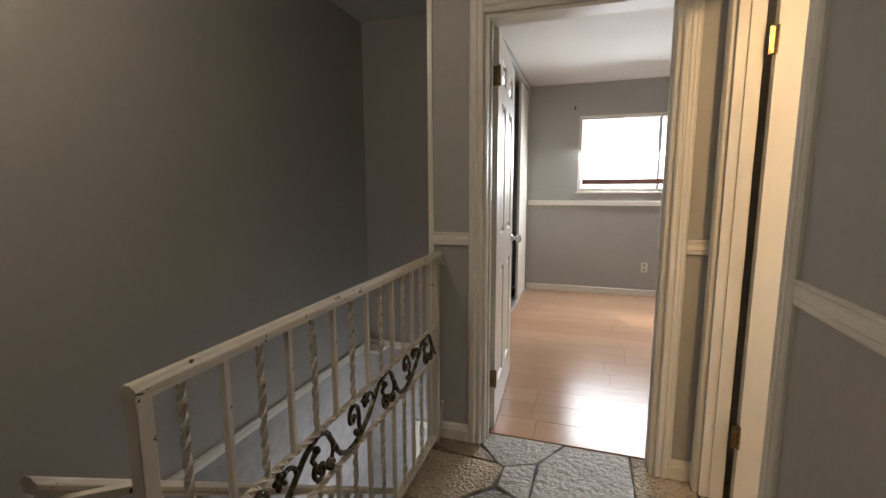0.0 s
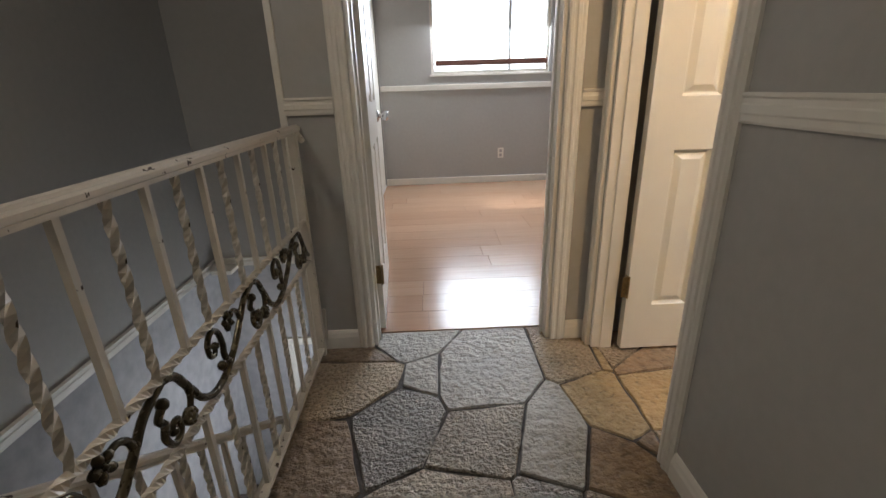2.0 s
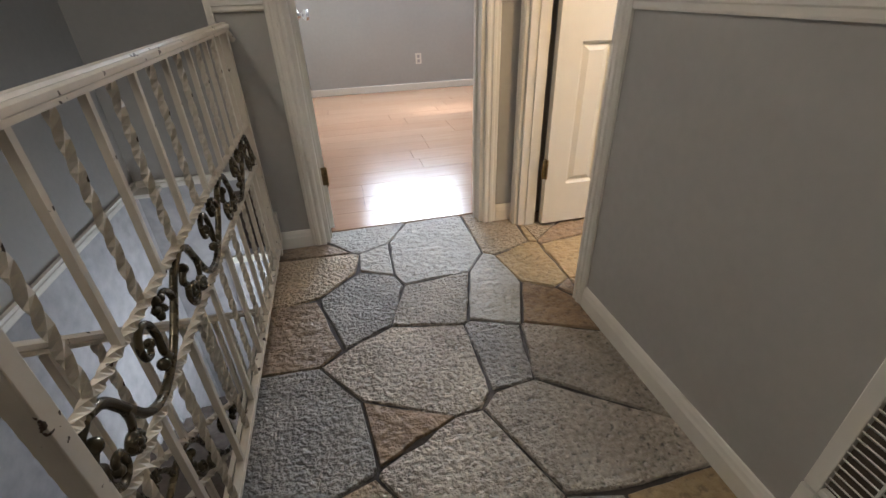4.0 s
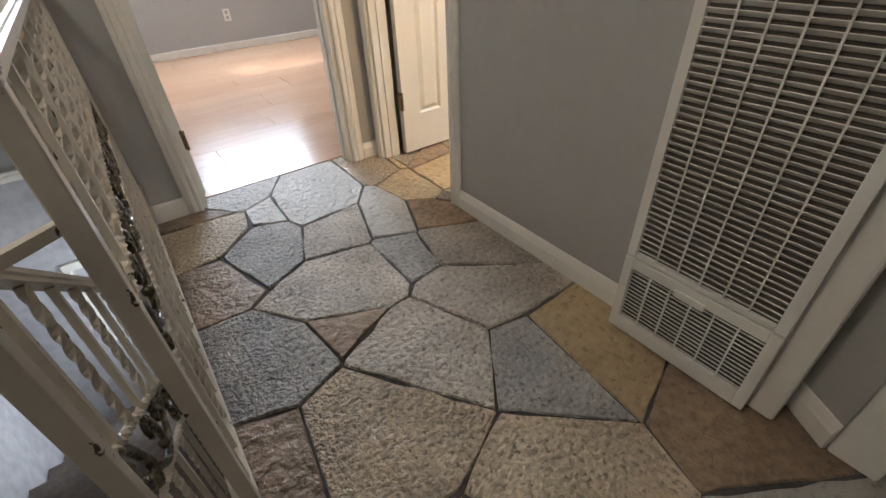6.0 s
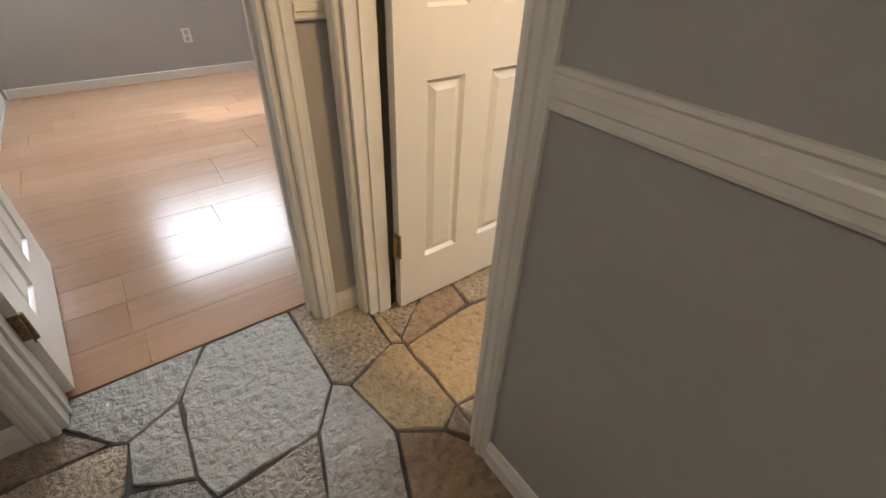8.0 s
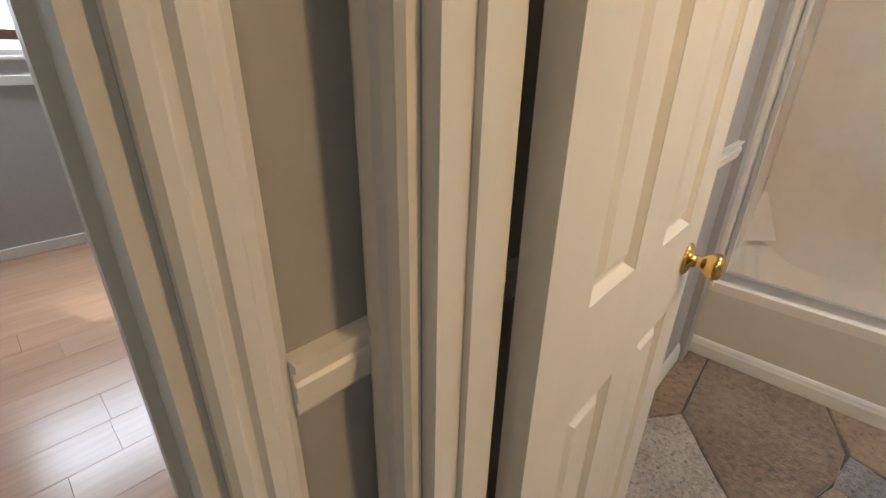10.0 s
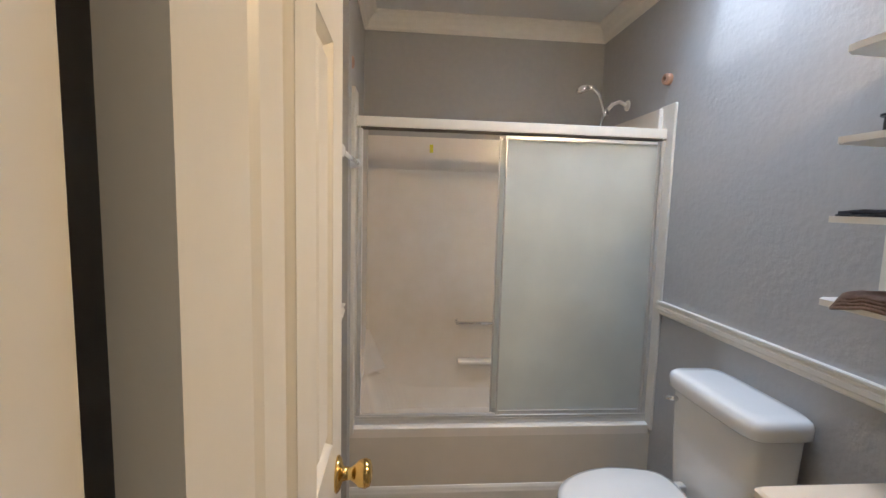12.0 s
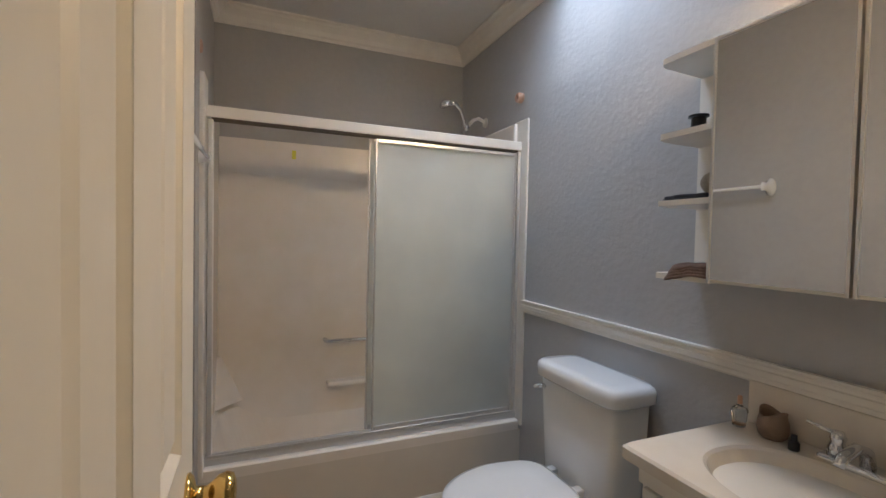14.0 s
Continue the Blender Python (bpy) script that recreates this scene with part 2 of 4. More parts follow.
def lathe(profile, n=24, m=Matrix(), bm=None):
    """A turned shape from (radius, height) pairs, laid by m."""
    bm = bm or bmesh.new()
    rings = []
    for r, h in profile:
        if r < 1e-5:
            rings.append([bm.verts.new(m @ Vector((0, 0, h)))])
        else:
            rings.append([bm.verts.new(m @ Vector((r * math.cos(2 * math.pi * j / n), r * math.sin(2 * math.pi * j / n), h))) for j in range(n)])
    for a, b in zip(rings, rings[1:]):
        if len(a) == 1 and len(b) == 1:
            continue
        for j in range(n):
            q = [a[j % len(a)], a[(j + 1) % len(a)], b[(j + 1) % len(b)], b[j % len(b)]]
            q = list(dict.fromkeys(q))
            if len(q) > 2:
                bm.faces.new(q)
    bmesh.ops.recalc_face_normals(bm, faces=bm.faces[:])
    return bm


def extrude_profile(profile, start, end, up=(0, 0, 1), out=(0, -1, 0), bm=None):
    """A moulding: profile of (out, up) pairs swept straight from start to end."""
    bm = bm or bmesh.new()
    up, out = Vector(up), Vector(out)
    a = [bm.verts.new(Vector(start) + out * o + up * h) for o, h in profile]
    b = [bm.verts.new(Vector(end) + out * o + up * h) for o, h in profile]
    for i in range(len(a)):
        j = (i + 1) % len(a)
        bm.faces.new((a[i], a[j], b[j], b[i]))
    bm.faces.new(a[::-1])
    bm.faces.new(b)
    bmesh.ops.recalc_face_normals(bm, faces=bm.faces[:])
    return bm


def superellipse(cx, cy, rx, ry, z, n=40, power=2.4):
    pts = []
    for i in range(n):
        a = 2 * math.pi * i / n
        c, s = math.cos(a), math.sin(a)
        pts.append((cx + rx * math.copysign(abs(c) ** (2 / power), c), cy + ry * math.copysign(abs(s) ** (2 / power), s), z))
    return pts


def loft(rings, bm=None, cap0=True, cap1=True):
    bm = bm or bmesh.new()
    vs = [[bm.verts.new(p) for p in r] for r in rings]
    n = len(vs[0])
    for a, b in zip(vs, vs[1:]):
        for j in range(n):
            bm.faces.new((a[j], a[(j + 1) % n], b[(j + 1) % n], b[j]))
    if cap0:
        bm.faces.new(vs[0][::-1])
    if cap1:
        bm.faces.new(vs[-1])
    bmesh.ops.recalc_face_normals(bm, faces=bm.faces[:])
    return bm


# ---- plan ----
XW, XB = 0.440, 0.530        # hall wall: hall face, bathroom face
YW, YB = 2.080, 2.200        # bedroom wall: hall face, bedroom face
BX0, BX1 = -0.512, 0.282     # bedroom doorway
DY0, DY1 = 1.372, 2.005      # bathroom doorway
DH = 2.035                   # door height
ZC = 2.590                   # ceiling height
SXL, SYF = -1.830, 3.420     # stairwell: left wall, far wall
XE = -0.775                  # wall end beside the stairwell
BYF = 5.600                  # bedroom far wall
BXL, BXR = -0.740, 2.200     # bedroom side walls
WX0, WX1, WZ0, WZ1 = -0.165, 1.150, 1.225, 2.100  # bedroom window
BR, BL = 0.595, 2.110        # bathroom side walls
TX, GX, TB = 2.325, 2.385, 3.140  # tub face, screen, back wall
RX = -0.730                  # railing line

# hall
structure("wall_bedroom", B((XE, YW, 0, BX0, YB, ZC), (BX0, YW, DH, BX1, YB, ZC), (BX1, YW, 0, XW + 0.02, YB, ZC)), GREY, "grey painted wall around the bedroom doorway", "wall")
structure("wall_hall", B((XW, 0.0, 0, XB, DY0, ZC), (XW, DY0, DH, XB, DY1, ZC), (XW, DY1, 0, XB, BL, ZC)), GREY, "grey painted hall wall with a chair rail", "wall")
structure("wall_hall_recess", B((XW + 0.06, -0.14, 0, XB, 0.0, ZC), (XW + 0.06, -2.2, 0, XB, -0.14, ZC)), GREY, "grey painted wall beside the heater", "wall")
bm = bmesh.new()
loft([[(XW + 0.06, -0.005, z), (XW - 0.02, -0.135, z), (XW + 0.06, -0.135, z)] for z in (0.0, ZC)], bm)
structure("wall_hall_corner", bm, GREY, "grey painted angled wall corner", "wall")
structure("wall_hall_rear", B((SXL - 0.1, -2.3, -2.6, XB, -2.2, ZC)), GREY, "grey painted wall closing the hall", "wall")
structure("floor_slab", B((RX - 0.045, -2.2, -0.25, XW, YB - 0.01, -0.009), (XW, BR, -0.25, 2.4, BL, -0.009), (SXL, -2.2, -0.25, RX - 0.045, 0.36, -0.009)), JOINT, "grey mortar bed between the flagstones", "floor")
structure("ceiling_hall", B((SXL - 0.1, -2.3, ZC, XB, SYF + 0.1, ZC + 0.1)), CEIL, "pale painted hall ceiling", "ceiling")
# stairwell
structure("wall_stair", B((SXL - 0.1, -2.2, -0.09, SXL, SYF, ZC)), GREY, "grey painted stairwell wall", "wall")
structure("wall_stair_lower", B((SXL - 0.1, -2.2, -2.6, SXL - 0.012, SYF, -0.09)), BARE, "patchy bare plaster wall below the trim", "wall")
structure("wall_stair_far", B((SXL - 0.1, SYF, -0.09, BXL, SYF + 0.1, ZC)), GREY, "grey painted far wall of the stairwell", "wall")
structure("wall_stair_far_lower", B((SXL - 0.1, SYF + 0.012, -2.6, -1.42, SYF + 0.1, -0.09), (-1.42, SYF + 0.012, -2.6, BXL, SYF + 0.1, -0.74), (-1.42, SYF + 0.012, -0.74, -1.25, SYF + 0.1, -0.09), (-1.25, SYF + 0.012, -0.2, BXL, SYF + 0.1, -0.09)), BARE, "bare plaster wall below the trim", "wall")
# the recess's shade is put into the dark colour of its faces
structure("wall_stair_recess", B((-1.9, SYF + 0.6, -0.9, BXL, SYF + 0.7, -0.1), (-1.9, SYF + 0.1, -0.2, BXL, SYF + 0.6, -0.1), (-1.9, SYF + 0.1, -0.9, BXL, SYF + 0.6, -0.8)), SHADE_BROWN, "recess in the stairwell wall, coloured dark for its shade", "wall")
structure("wall_stair_side", B((XE, YB, -0.25, BXL, SYF, ZC), (RX - 0.045, 0.36, -2.6, RX - 0.035, 2.3, -0.25), (RX - 0.045, 3.2, -2.6, RX - 0.035, SYF, -0.25), (RX - 0.045, 2.3, -2.6, RX - 0.035, 3.2, -1.5), (RX - 0.045, 2.3, -0.55, RX - 0.035, 3.2, -0.25)), GREY, "grey painted wall between stairs and bedroom", "wall")
structure("floor_lower", B((SXL - 0.1, -2.2, -2.7, BXL, SYF + 1.3, -2.6)), STEPWOOD, "dark floor at the foot of the stairs", "floor")

RAIL_PROFILE = [(o * 0.9, h * 0.75) for o, h in [(0, -0.042), (0.012, -0.042), (0.016, -0.034), (0.016, -0.018), (0.021, -0.013), (0.021, 0.008), (0.017, 0.013), (0.017, 0.026), (0.024, 0.032), (0.024, 0.042), (0, 0.042)]]
BASE_PROFILE = [(0, 0), (0.014, 0), (0.014, 0.055), (0.011, 0.064), (0.009, 0.075), (0.004, 0.086), (0, 0.088)]
CASING = [(0, 0), (0.012, 0), (0.017, 0.006), (0.017, 0.016), (0.013, 0.019), (0.013, 0.026), (0.019, 0.031), (0.019, 0.043), (0.014, 0.047), (0.014, 0.056), (0.009, 0.065), (0, 0.065)]
ZR = 1.026
structure("chair_rail_hall_1", extrude_profile(RAIL_PROFILE, (XE + 0.02, YW, ZR + 0.008), (BX0 - 0.065, YW, ZR + 0.008)), WHITE, "white stepped chair rail", "trim")
structure("chair_rail_hall_2", extrude_profile(RAIL_PROFILE, (BX1 + 0.065, YW, ZR + 0.008), (XW - 0.001, YW, ZR + 0.008)), WHITE, "white stepped chair rail", "trim")
structure("chair_rail_hall_3", extrude_profile([(o * 0.55 if o > 0 else o, h) for o, h in RAIL_PROFILE], (XW, 0.45, ZR), (XW, DY0 - 0.065, ZR), out=(-1, 0, 0)), WHITE, "white stepped chair rail", "trim")
structure("baseboard_hall_1", extrude_profile(BASE_PROFILE, (XE + 0.02, YW, 0), (BX0 - 0.065, YW, 0)), WHITE, "white moulded baseboard", "trim")
structure("baseboard_hall_2", extrude_profile(BASE_PROFILE, (BX1 + 0.065, YW, 0), (XW - 0.001, YW, 0)), WHITE, "white moulded baseboard", "trim")
structure("baseboard_hall_3", extrude_profile(BASE_PROFILE, (XW, 0.44, 0), (XW, DY0 - 0.065, 0), out=(-1, 0, 0)), WHITE, "white moulded baseboard", "trim")
structure("trim_wall_end", B((XE - 0.006, YW - 0.008, 0, XE + 0.02, YB, ZC), bevel=0.003), WHITE, "white corner strip on the wall end", "trim")
structure("trim_stair_left", extrude_profile(RAIL_PROFILE, (SXL, -2.2, -0.075), (SXL, SYF, -0.075), out=(1, 0, 0)), WHITE, "white trim along the stairwell wall", "trim")
structure("trim_stair_far", extrude_profile(RAIL_PROFILE, (SXL, SYF, -0.075), (XE, SYF, -0.075)), WHITE, "white trim along the stairwell wall", "trim")
structure("trim_stair_ledge", B((SXL + 0.03, SYF - 0.16, -0.115, SXL + 0.17, SYF - 0.02, -0.085), bevel=0.004), WHITE, "small white ledge at the stairwell corner", "trim")


def casing(name, a, b, out, side):
    """Casing round a doorway between a and b (floor points on one wall face)."""
    a, b, out = Vector(a), Vector(b), Vector(out)
    d = (b - a).normalized()
    top = DH + 0.065
    bm = extrude_profile(CASING, a, a + Vector((0, 0, top)), up=-d, out=out)
    extrude_profile(CASING, b, b + Vector((0, 0, top)), up=d, out=out, bm=bm)
    extrude_profile(CASING, a + Vector((0, 0, DH)), b + Vector((0, 0, DH)), up=(0, 0, 1), out=out, bm=bm)
    return structure(name, bm, WHITE, side, "door casing")


casing("trim_bedroom_casing", (BX0, YW, 0), (BX1, YW, 0), (0, -1, 0), "fluted cream-white casing round the bedroom doorway")
casing("trim_bathroom_casing", (XW, DY0, 0), (XW, DY1, 0), (-1, 0, 0), "fluted cream-white casing round the bathroom doorway")
JT = 0.018
structure("trim_bedroom_jamb", B((BX0 - 0.001, YW + 0.002, 0, BX0 + JT, YB - 0.002, DH), (BX1 - JT, YW + 0.002, 0, BX1 + 0.001, YB - 0.002, DH), (BX0 + JT, YW + 0.002, DH - JT, BX1 - JT, YB - 0.002, DH + 0.001),
                               (BX1 - JT - 0.01, YW + 0.055, 0, BX1 - JT, YB - 0.045, DH - JT), (BX0 + JT, YW + 0.045, 0, BX0 + JT + 0.008, YB - 0.055, DH - JT)), WHITE, "white door jamb with its stop", "door jamb")
structure("trim_bathroom_jamb", B((XW + 0.002, DY1 - JT, 0, XB - 0.002, DY1 + 0.001, DH), (XW + 0.002, DY0 - 0.001, 0, XB - 0.002, DY0 + JT, DH), (XW + 0.002, DY0 + JT, DH - JT, XB - 0.002, DY1 - JT, DH + 0.001),
                                (XW + 0.038, DY1 - JT - 0.008, 0, XB - 0.004, DY1 - JT, DH - JT), (XW + 0.038, DY0 + JT, 0, XB - 0.004, DY0 + JT + 0.008, DH - JT)), WHITE, "white door jamb with its stop", "door jamb")

# bedroom
structure("wall_window", B((BXL - 0.9, BYF, 0, WX0, BYF + 0.12, 2.5), (WX1, BYF, 0, BXR, BYF + 0.12, 2.5), (WX0, BYF, 0, WX1, BYF + 0.12, WZ0), (WX0, BYF, WZ1, WX1, BYF + 0.12, 2.5)), GREY, "grey painted wall round the window", "wall")
structure("wall_bedroom_left", B((XE, SYF, 0, BXL, 3.62, 2.5), (XE, 5.56, 0, BXL, BYF, 2.5), (XE, 3.62, 2.42, BXL, 5.56, 2.5), (BXL - 0.9, SYF + 0.1, 0, BXL - 0.75, BYF, 2.5)), GREY, "grey painted wall with the closet opening", "wall")
structure("wall_bedroom_right", B((BXR, YW, 0, BXR + 0.1, BYF, 2.5)), GREY, "grey painted bedroom wall", "wall")
structure("wall_bedroom_near", B((XB, BL + 0.004, 0, BXR, YB, 2.62)), GREY, "grey painted wall between bedroom and bathroom", "wall")
structure("ceiling_bedroom", B((BXL, YB, 2.47, BXR, BYF, 2.57), (BXL - 0.9, SYF + 0.1, 2.47, BXL, BYF, 2.57)), CEIL, "pale textured bedroom ceiling", "ceiling")
structure("floor_bedroom", B((XE, YB - 0.01, -0.25, BXR, BYF, -0.012), (BXL - 0.9, SYF + 0.1, -0.09, XE, BYF, -0.012)), JOINT, "floor base under the laminate", "floor")
structure("chair_rail_bedroom", B((BXL, BYF - 0.016, 1.060, BXR, BYF, 1.118), bevel=0.004), WHITE, "white chair rail below the window", "trim")
structure("baseboard_bedroom", B((BXL, BYF - 0.014, 0, BXR, BYF, 0.075), bevel=0.004), WHITE, "white baseboard", "trim")
structure("baseboard_bedroom_left", B((BXL, YB, 0, BXL + 0.012, 3.62, 0.075), (BXL, 5.56, 0, BXL + 0.012, BYF - 0.014, 0.075), bevel=0.003), WHITE, "white baseboard", "trim")

# bathroom
SKX0, SKX1, SKY0, SKY1 = 1.54, 2.00, 0.66, 1.22
structure("wall_bathroom_right", B((XB, BR - 0.1, 0, TB + 0.1, BR, 2.62)), GREY_PLASTER, "grey painted wall of uneven plaster", "wall")
structure("wall_bathroom_left", B((XB, BL, 0, TB + 0.1, BL + 0.004, 2.62)), GREY, "grey painted bathroom wall", "wall")
structure("wall_bathroom_back", B((TB, BR, 0, TB + 0.1, BL, 2.62)), GREY, "grey painted wall above the shower", "wall")
structure("wall_bathroom_near", B((XB, BR, 0, XB + 0.004, DY0 - 0.002, 2.62), (XB, DY0 - 0.002, DH + 0.002, XB + 0.004, BL, 2.62)), GREY, "grey painted bathroom wall by the door", "wall")
structure("ceiling_bathroom", B((XB, BR, ZC, SKX0, BL, ZC + 0.1), (SKX1, BR, ZC, TB, BL, ZC + 0.1), (SKX0, BR, ZC, SKX1, SKY0, ZC + 0.1), (SKX0, SKY1, ZC, SKX1, BL, ZC + 0.1),
                              (SKX0 - 0.03, SKY0 - 0.03, ZC + 0.1, SKX0, SKY1 + 0.03, 3.0), (SKX1, SKY0 - 0.03, ZC + 0.1, SKX1 + 0.03, SKY1 + 0.03, 3.0), (SKX0, SKY0 - 0.03, ZC + 0.1, SKX1, SKY0, 3.0), (SKX0, SKY1, ZC + 0.1, SKX1, SKY1 + 0.03, 3.0)), CEIL, "pale painted ceiling with a skylight shaft", "ceiling")
CROWN = [(0, 0), (0.008, 0), (0.012, 0.012), (0.022, 0.022), (0.03, 0.045), (0.052, 0.066), (0.06, 0.07), (0.066, 0.082), (0.078, 0.088), (0.078, 0.098), (0, 0.098)]
zc = ZC - 0.0975
structure("crown_moulding_back", extrude_profile(CROWN, (TB, BR, zc), (TB, BL, zc), out=(-1, 0, 0)), WHITE, "white crown moulding", "trim")
structure("crown_moulding_right", extrude_profile(CROWN, (XB, BR, zc), (TB, BR, zc), out=(0, 1, 0)), WHITE, "white crown moulding", "trim")
structure("crown_moulding_left", extrude_profile(CROWN, (XB, BL, zc), (TB, BL, zc), out=(0, -1, 0)), WHITE, "white crown moulding", "trim")
structure("chair_rail_bathroom_right", extrude_profile(RAIL_PROFILE, (XB, BR, 0.985), (TX - 0.005, BR, 0.985), out=(0, 1, 0)), WHITE, "white stepped chair rail", "trim")
structure("chair_rail_bathroom_left", extrude_profile(RAIL_PROFILE, (XB + 0.1, BL, 0.985), (TX - 0.005, BL, 0.985), out=(0, -1, 0)), WHITE, "white stepped chair rail", "trim")
structure("baseboard_bathroom_left", extrude_profile(BASE_PROFILE, (XB + 0.1, BL, 0), (TX, BL, 0), out=(0, -1, 0)), WHITE, "white moulded baseboard", "trim")
structure("baseboard_bathroom_right", extrude_profile(BASE_PROFILE, (1.18, BR, 0), (TX, BR, 0), out=(0, 1, 0)), WHITE, "white moulded baseboard", "trim")
structure("baseboard_tub", extrude_profile(BASE_PROFILE, (TX, BR + 0.014, 0), (TX, BL - 0.014, 0), out=(-1, 0, 0)), WHITE, "white moulded baseboard along the tub", "trim")


# ---- doors ----
def panel_mesh(x0, x1, z0, z1, t):
    """One raised door panel through the leaf, with its bevelled field on both sides."""
    bm = bmesh.new()
    for s in (-1, 1):
        rings = []
        for inset, depth in ((-0.001, 0.0), (0.005, 0.008), (0.009, 0.0145), (0.014, 0.0150), (0.036, 0.003), (0.038, 0.003)):
            y = s * (t / 2 - depth)
            rings.append([(x0 + inset, y, z0 + inset), (x1 - inset, y, z0 + inset), (x1 - inset, y, z1 - inset), (x0 + inset, y, z1 - inset)])
        if s > 0:
            rings = [r[::-1] for r in rings]
        vs = [[bm.verts.new(p) for p in r] for r in rings]
        for a, b in zip(vs, vs[1:]):
            for j in range(4):
                bm.faces.new((a[j], a[(j + 1) % 4], b[(j + 1) % 4], b[j]))
        bm.faces.new(vs[-1])
    return bm


def knob_mesh(x, z, t, spread=1.0):
    bm = bmesh.new()
    for s in (-1, 1):
        m = Matrix.Translation((x, s * t / 2, z)) @ Matrix.Rotation(-s * math.pi / 2, 4, "X")
        lathe([(0, 0), (0.032, 0), (0.033, 0.003), (0.027, 0.008), (0.013, 0.012), (0.011, 0.026), (0.016, 0.033), (0.024, 0.042), (0.0265, 0.053), (0.023, 0.062), (0.012, 0.066), (0, 0.066)], 20, m, bm)
    return bm


def six_panel_door(name, at, angle, width, label, knob_mat, hinge_mat, hinge_z):
    """A leaf from its hinge edge along +x, turned by angle; the hinge pin stands at at."""
    t, h = 0.036, 2.012
    ob = thing(name, at, label, "door")
    ob.rotation_euler = (0, 0, radians(angle))
    origin[ob] = Vector((0, 0, 0))
    w, st = width, 0.108 * width / 0.61
    mid = 0.11 * width / 0.61
    cols = [(st, (w - mid) / 2), ((w + mid) / 2, w - st)]
    rows = [(0.215, 0.845), (1.03, 1.70), (1.80, 1.915)]
    xs = [0, cols[0][0], cols[0][1], cols[1][0], cols[1][1], w]
    boxes = [(xs[0], -t / 2, 0.012, xs[1], t / 2, h), (xs[4], -t / 2, 0.012, xs[5], t / 2, h)]
    zs = [0.012, rows[0][0], rows[0][1], rows[1][0], rows[1][1], rows[2][0], rows[2][1], h]
    for z0, z1 in ((zs[0], zs[1]), (zs[2], zs[3]), (zs[4], zs[5]), (zs[6], zs[7])):
        boxes.append((xs[1], -t / 2, z0, xs[4], t / 2, z1))
    for z0, z1 in rows:
        boxes.append((xs[2], -t / 2, z0, xs[3], t / 2, z1))
    part("leaf", B(*boxes), DOORWHITE, ob)
    for z0, z1 in rows:
        for x0, x1 in cols:
            part("panel", panel_mesh(x0, x1, z0, z1, t), DOORWHITE, ob)
    part("knob", knob_mesh(w - 0.06, 0.945, t), knob_mat, ob, "polished door knob", smooth=True)
    for z in hinge_z:
        hb = B((-0.024, -0.0015 - t / 2, z - 0.045, 0.0, 0.0015 - t / 2, z + 0.045), (-0.001, -t / 2 - 0.002, z - 0.045, 0.001, t / 2 - 0.006, z + 0.045))
        tube([(-0.002, -t / 2 - 0.004, z - 0.047), (-0.002, -t / 2 - 0.004, z + 0.047)], 0.006, 8, bm=hb)
        part("hinge", hb, hinge_mat, ob, "tarnished brass hinge")
    return ob


six_panel_door("bathroom_door", (0.553, 1.965, 0.002), 0.6, 0.61, "cream-white six-panel bathroom door standing open on brass hinges", BRASS, OLDBRASS, (0.30, 1.78))
bedroom_door = six_panel_door("bedroom_door", (BX0 + 0.024, YB + 0.006, 0.002), 93.5, 0.785, "white six-panel bedroom door standing open against the wall", CHROME, OLDBRASS, (0.29, 1.80))

# closet with two sliding doors
for name, y0, y1, dx in (("closet_door", 4.96, 5.555, 0.0), ("closet_door", 3.625, 4.64, -0.034)):
    c = thing(name, (BXL - 0.03 + dx, y0, 0.012), "plain white sliding closet door on a floor track", "closet door", "sliding closet doors")
    part("door_panel", B((BXL - 0.045 + dx, y0, 0.014, BXL - 0.015 + dx, y1, 2.39), bevel=0.003), DOORWHITE, c)
    part("edge_pull", B((BXL - 0.0155 + dx, y0 + 0.03, 0.95, BXL - 0.013 + dx, y0 + 0.055, 1.05), bevel=0.001), ALU, c, "recessed metal finger pull")
structure("trim_closet_track", B((BXL - 0.09, 3.62, -0.012, BXL - 0.005, 5.56, 0.012), (BXL - 0.09, 3.62, 2.395, BXL + 0.004, 5.56, 2.43)), ALU, "metal closet door track", "track")

# ---- window ----
win = thing("window_1", (0.58, BYF, WZ0), "white sliding window over the bedroom chair rail with bright daylight", "window", kind="structure")
fw = 0.035
part("window_frame", B((WX0, BYF + 0.03, WZ0, WX0 + fw, BYF + 0.09, WZ1), (WX1 - fw, BYF + 0.03, WZ0, WX1, BYF + 0.09, WZ1), (WX0 + fw, BYF + 0.03, WZ0, WX1 - fw, BYF + 0.09, WZ0 + fw), (WX0 + fw, BYF + 0.03, WZ1 - fw, WX1 - fw, BYF + 0.09, WZ1)), WHITE, win)
part("mullion", B((0.695, BYF + 0.035, WZ0 + fw, 0.725, BYF + 0.085, WZ1 - fw)), ALU, win)
for x0, x1 in ((WX0 + fw, 0.695), (0.725, WX1 - fw)):
    pane = part("pane", B((x0, BYF + 0.058, WZ0 + fw, x1, BYF + 0.062, WZ1 - fw)), CLEAR, win)
    pane.visible_shadow = False
part("window_sill", B((WX0 - 0.02, BYF - 0.014, WZ0 - 0.022, WX1 + 0.02, BYF + 0.03, WZ0 - 0.001), bevel=0.003), WHITE, win)
blind = thing("window_blind", (0.6, BYF + 0.01, WZ0 + 0.07), "red-brown wooden bottom rail of a blind hanging on cords", "window blind")
part("bottom_rail", B((WX0 + 0.05, BYF - 0.002, WZ0 + 0.085, WX1 - 0.02, BYF + 0.022, WZ0 + 0.145), bevel=0.005), BLINDWOOD, blind)
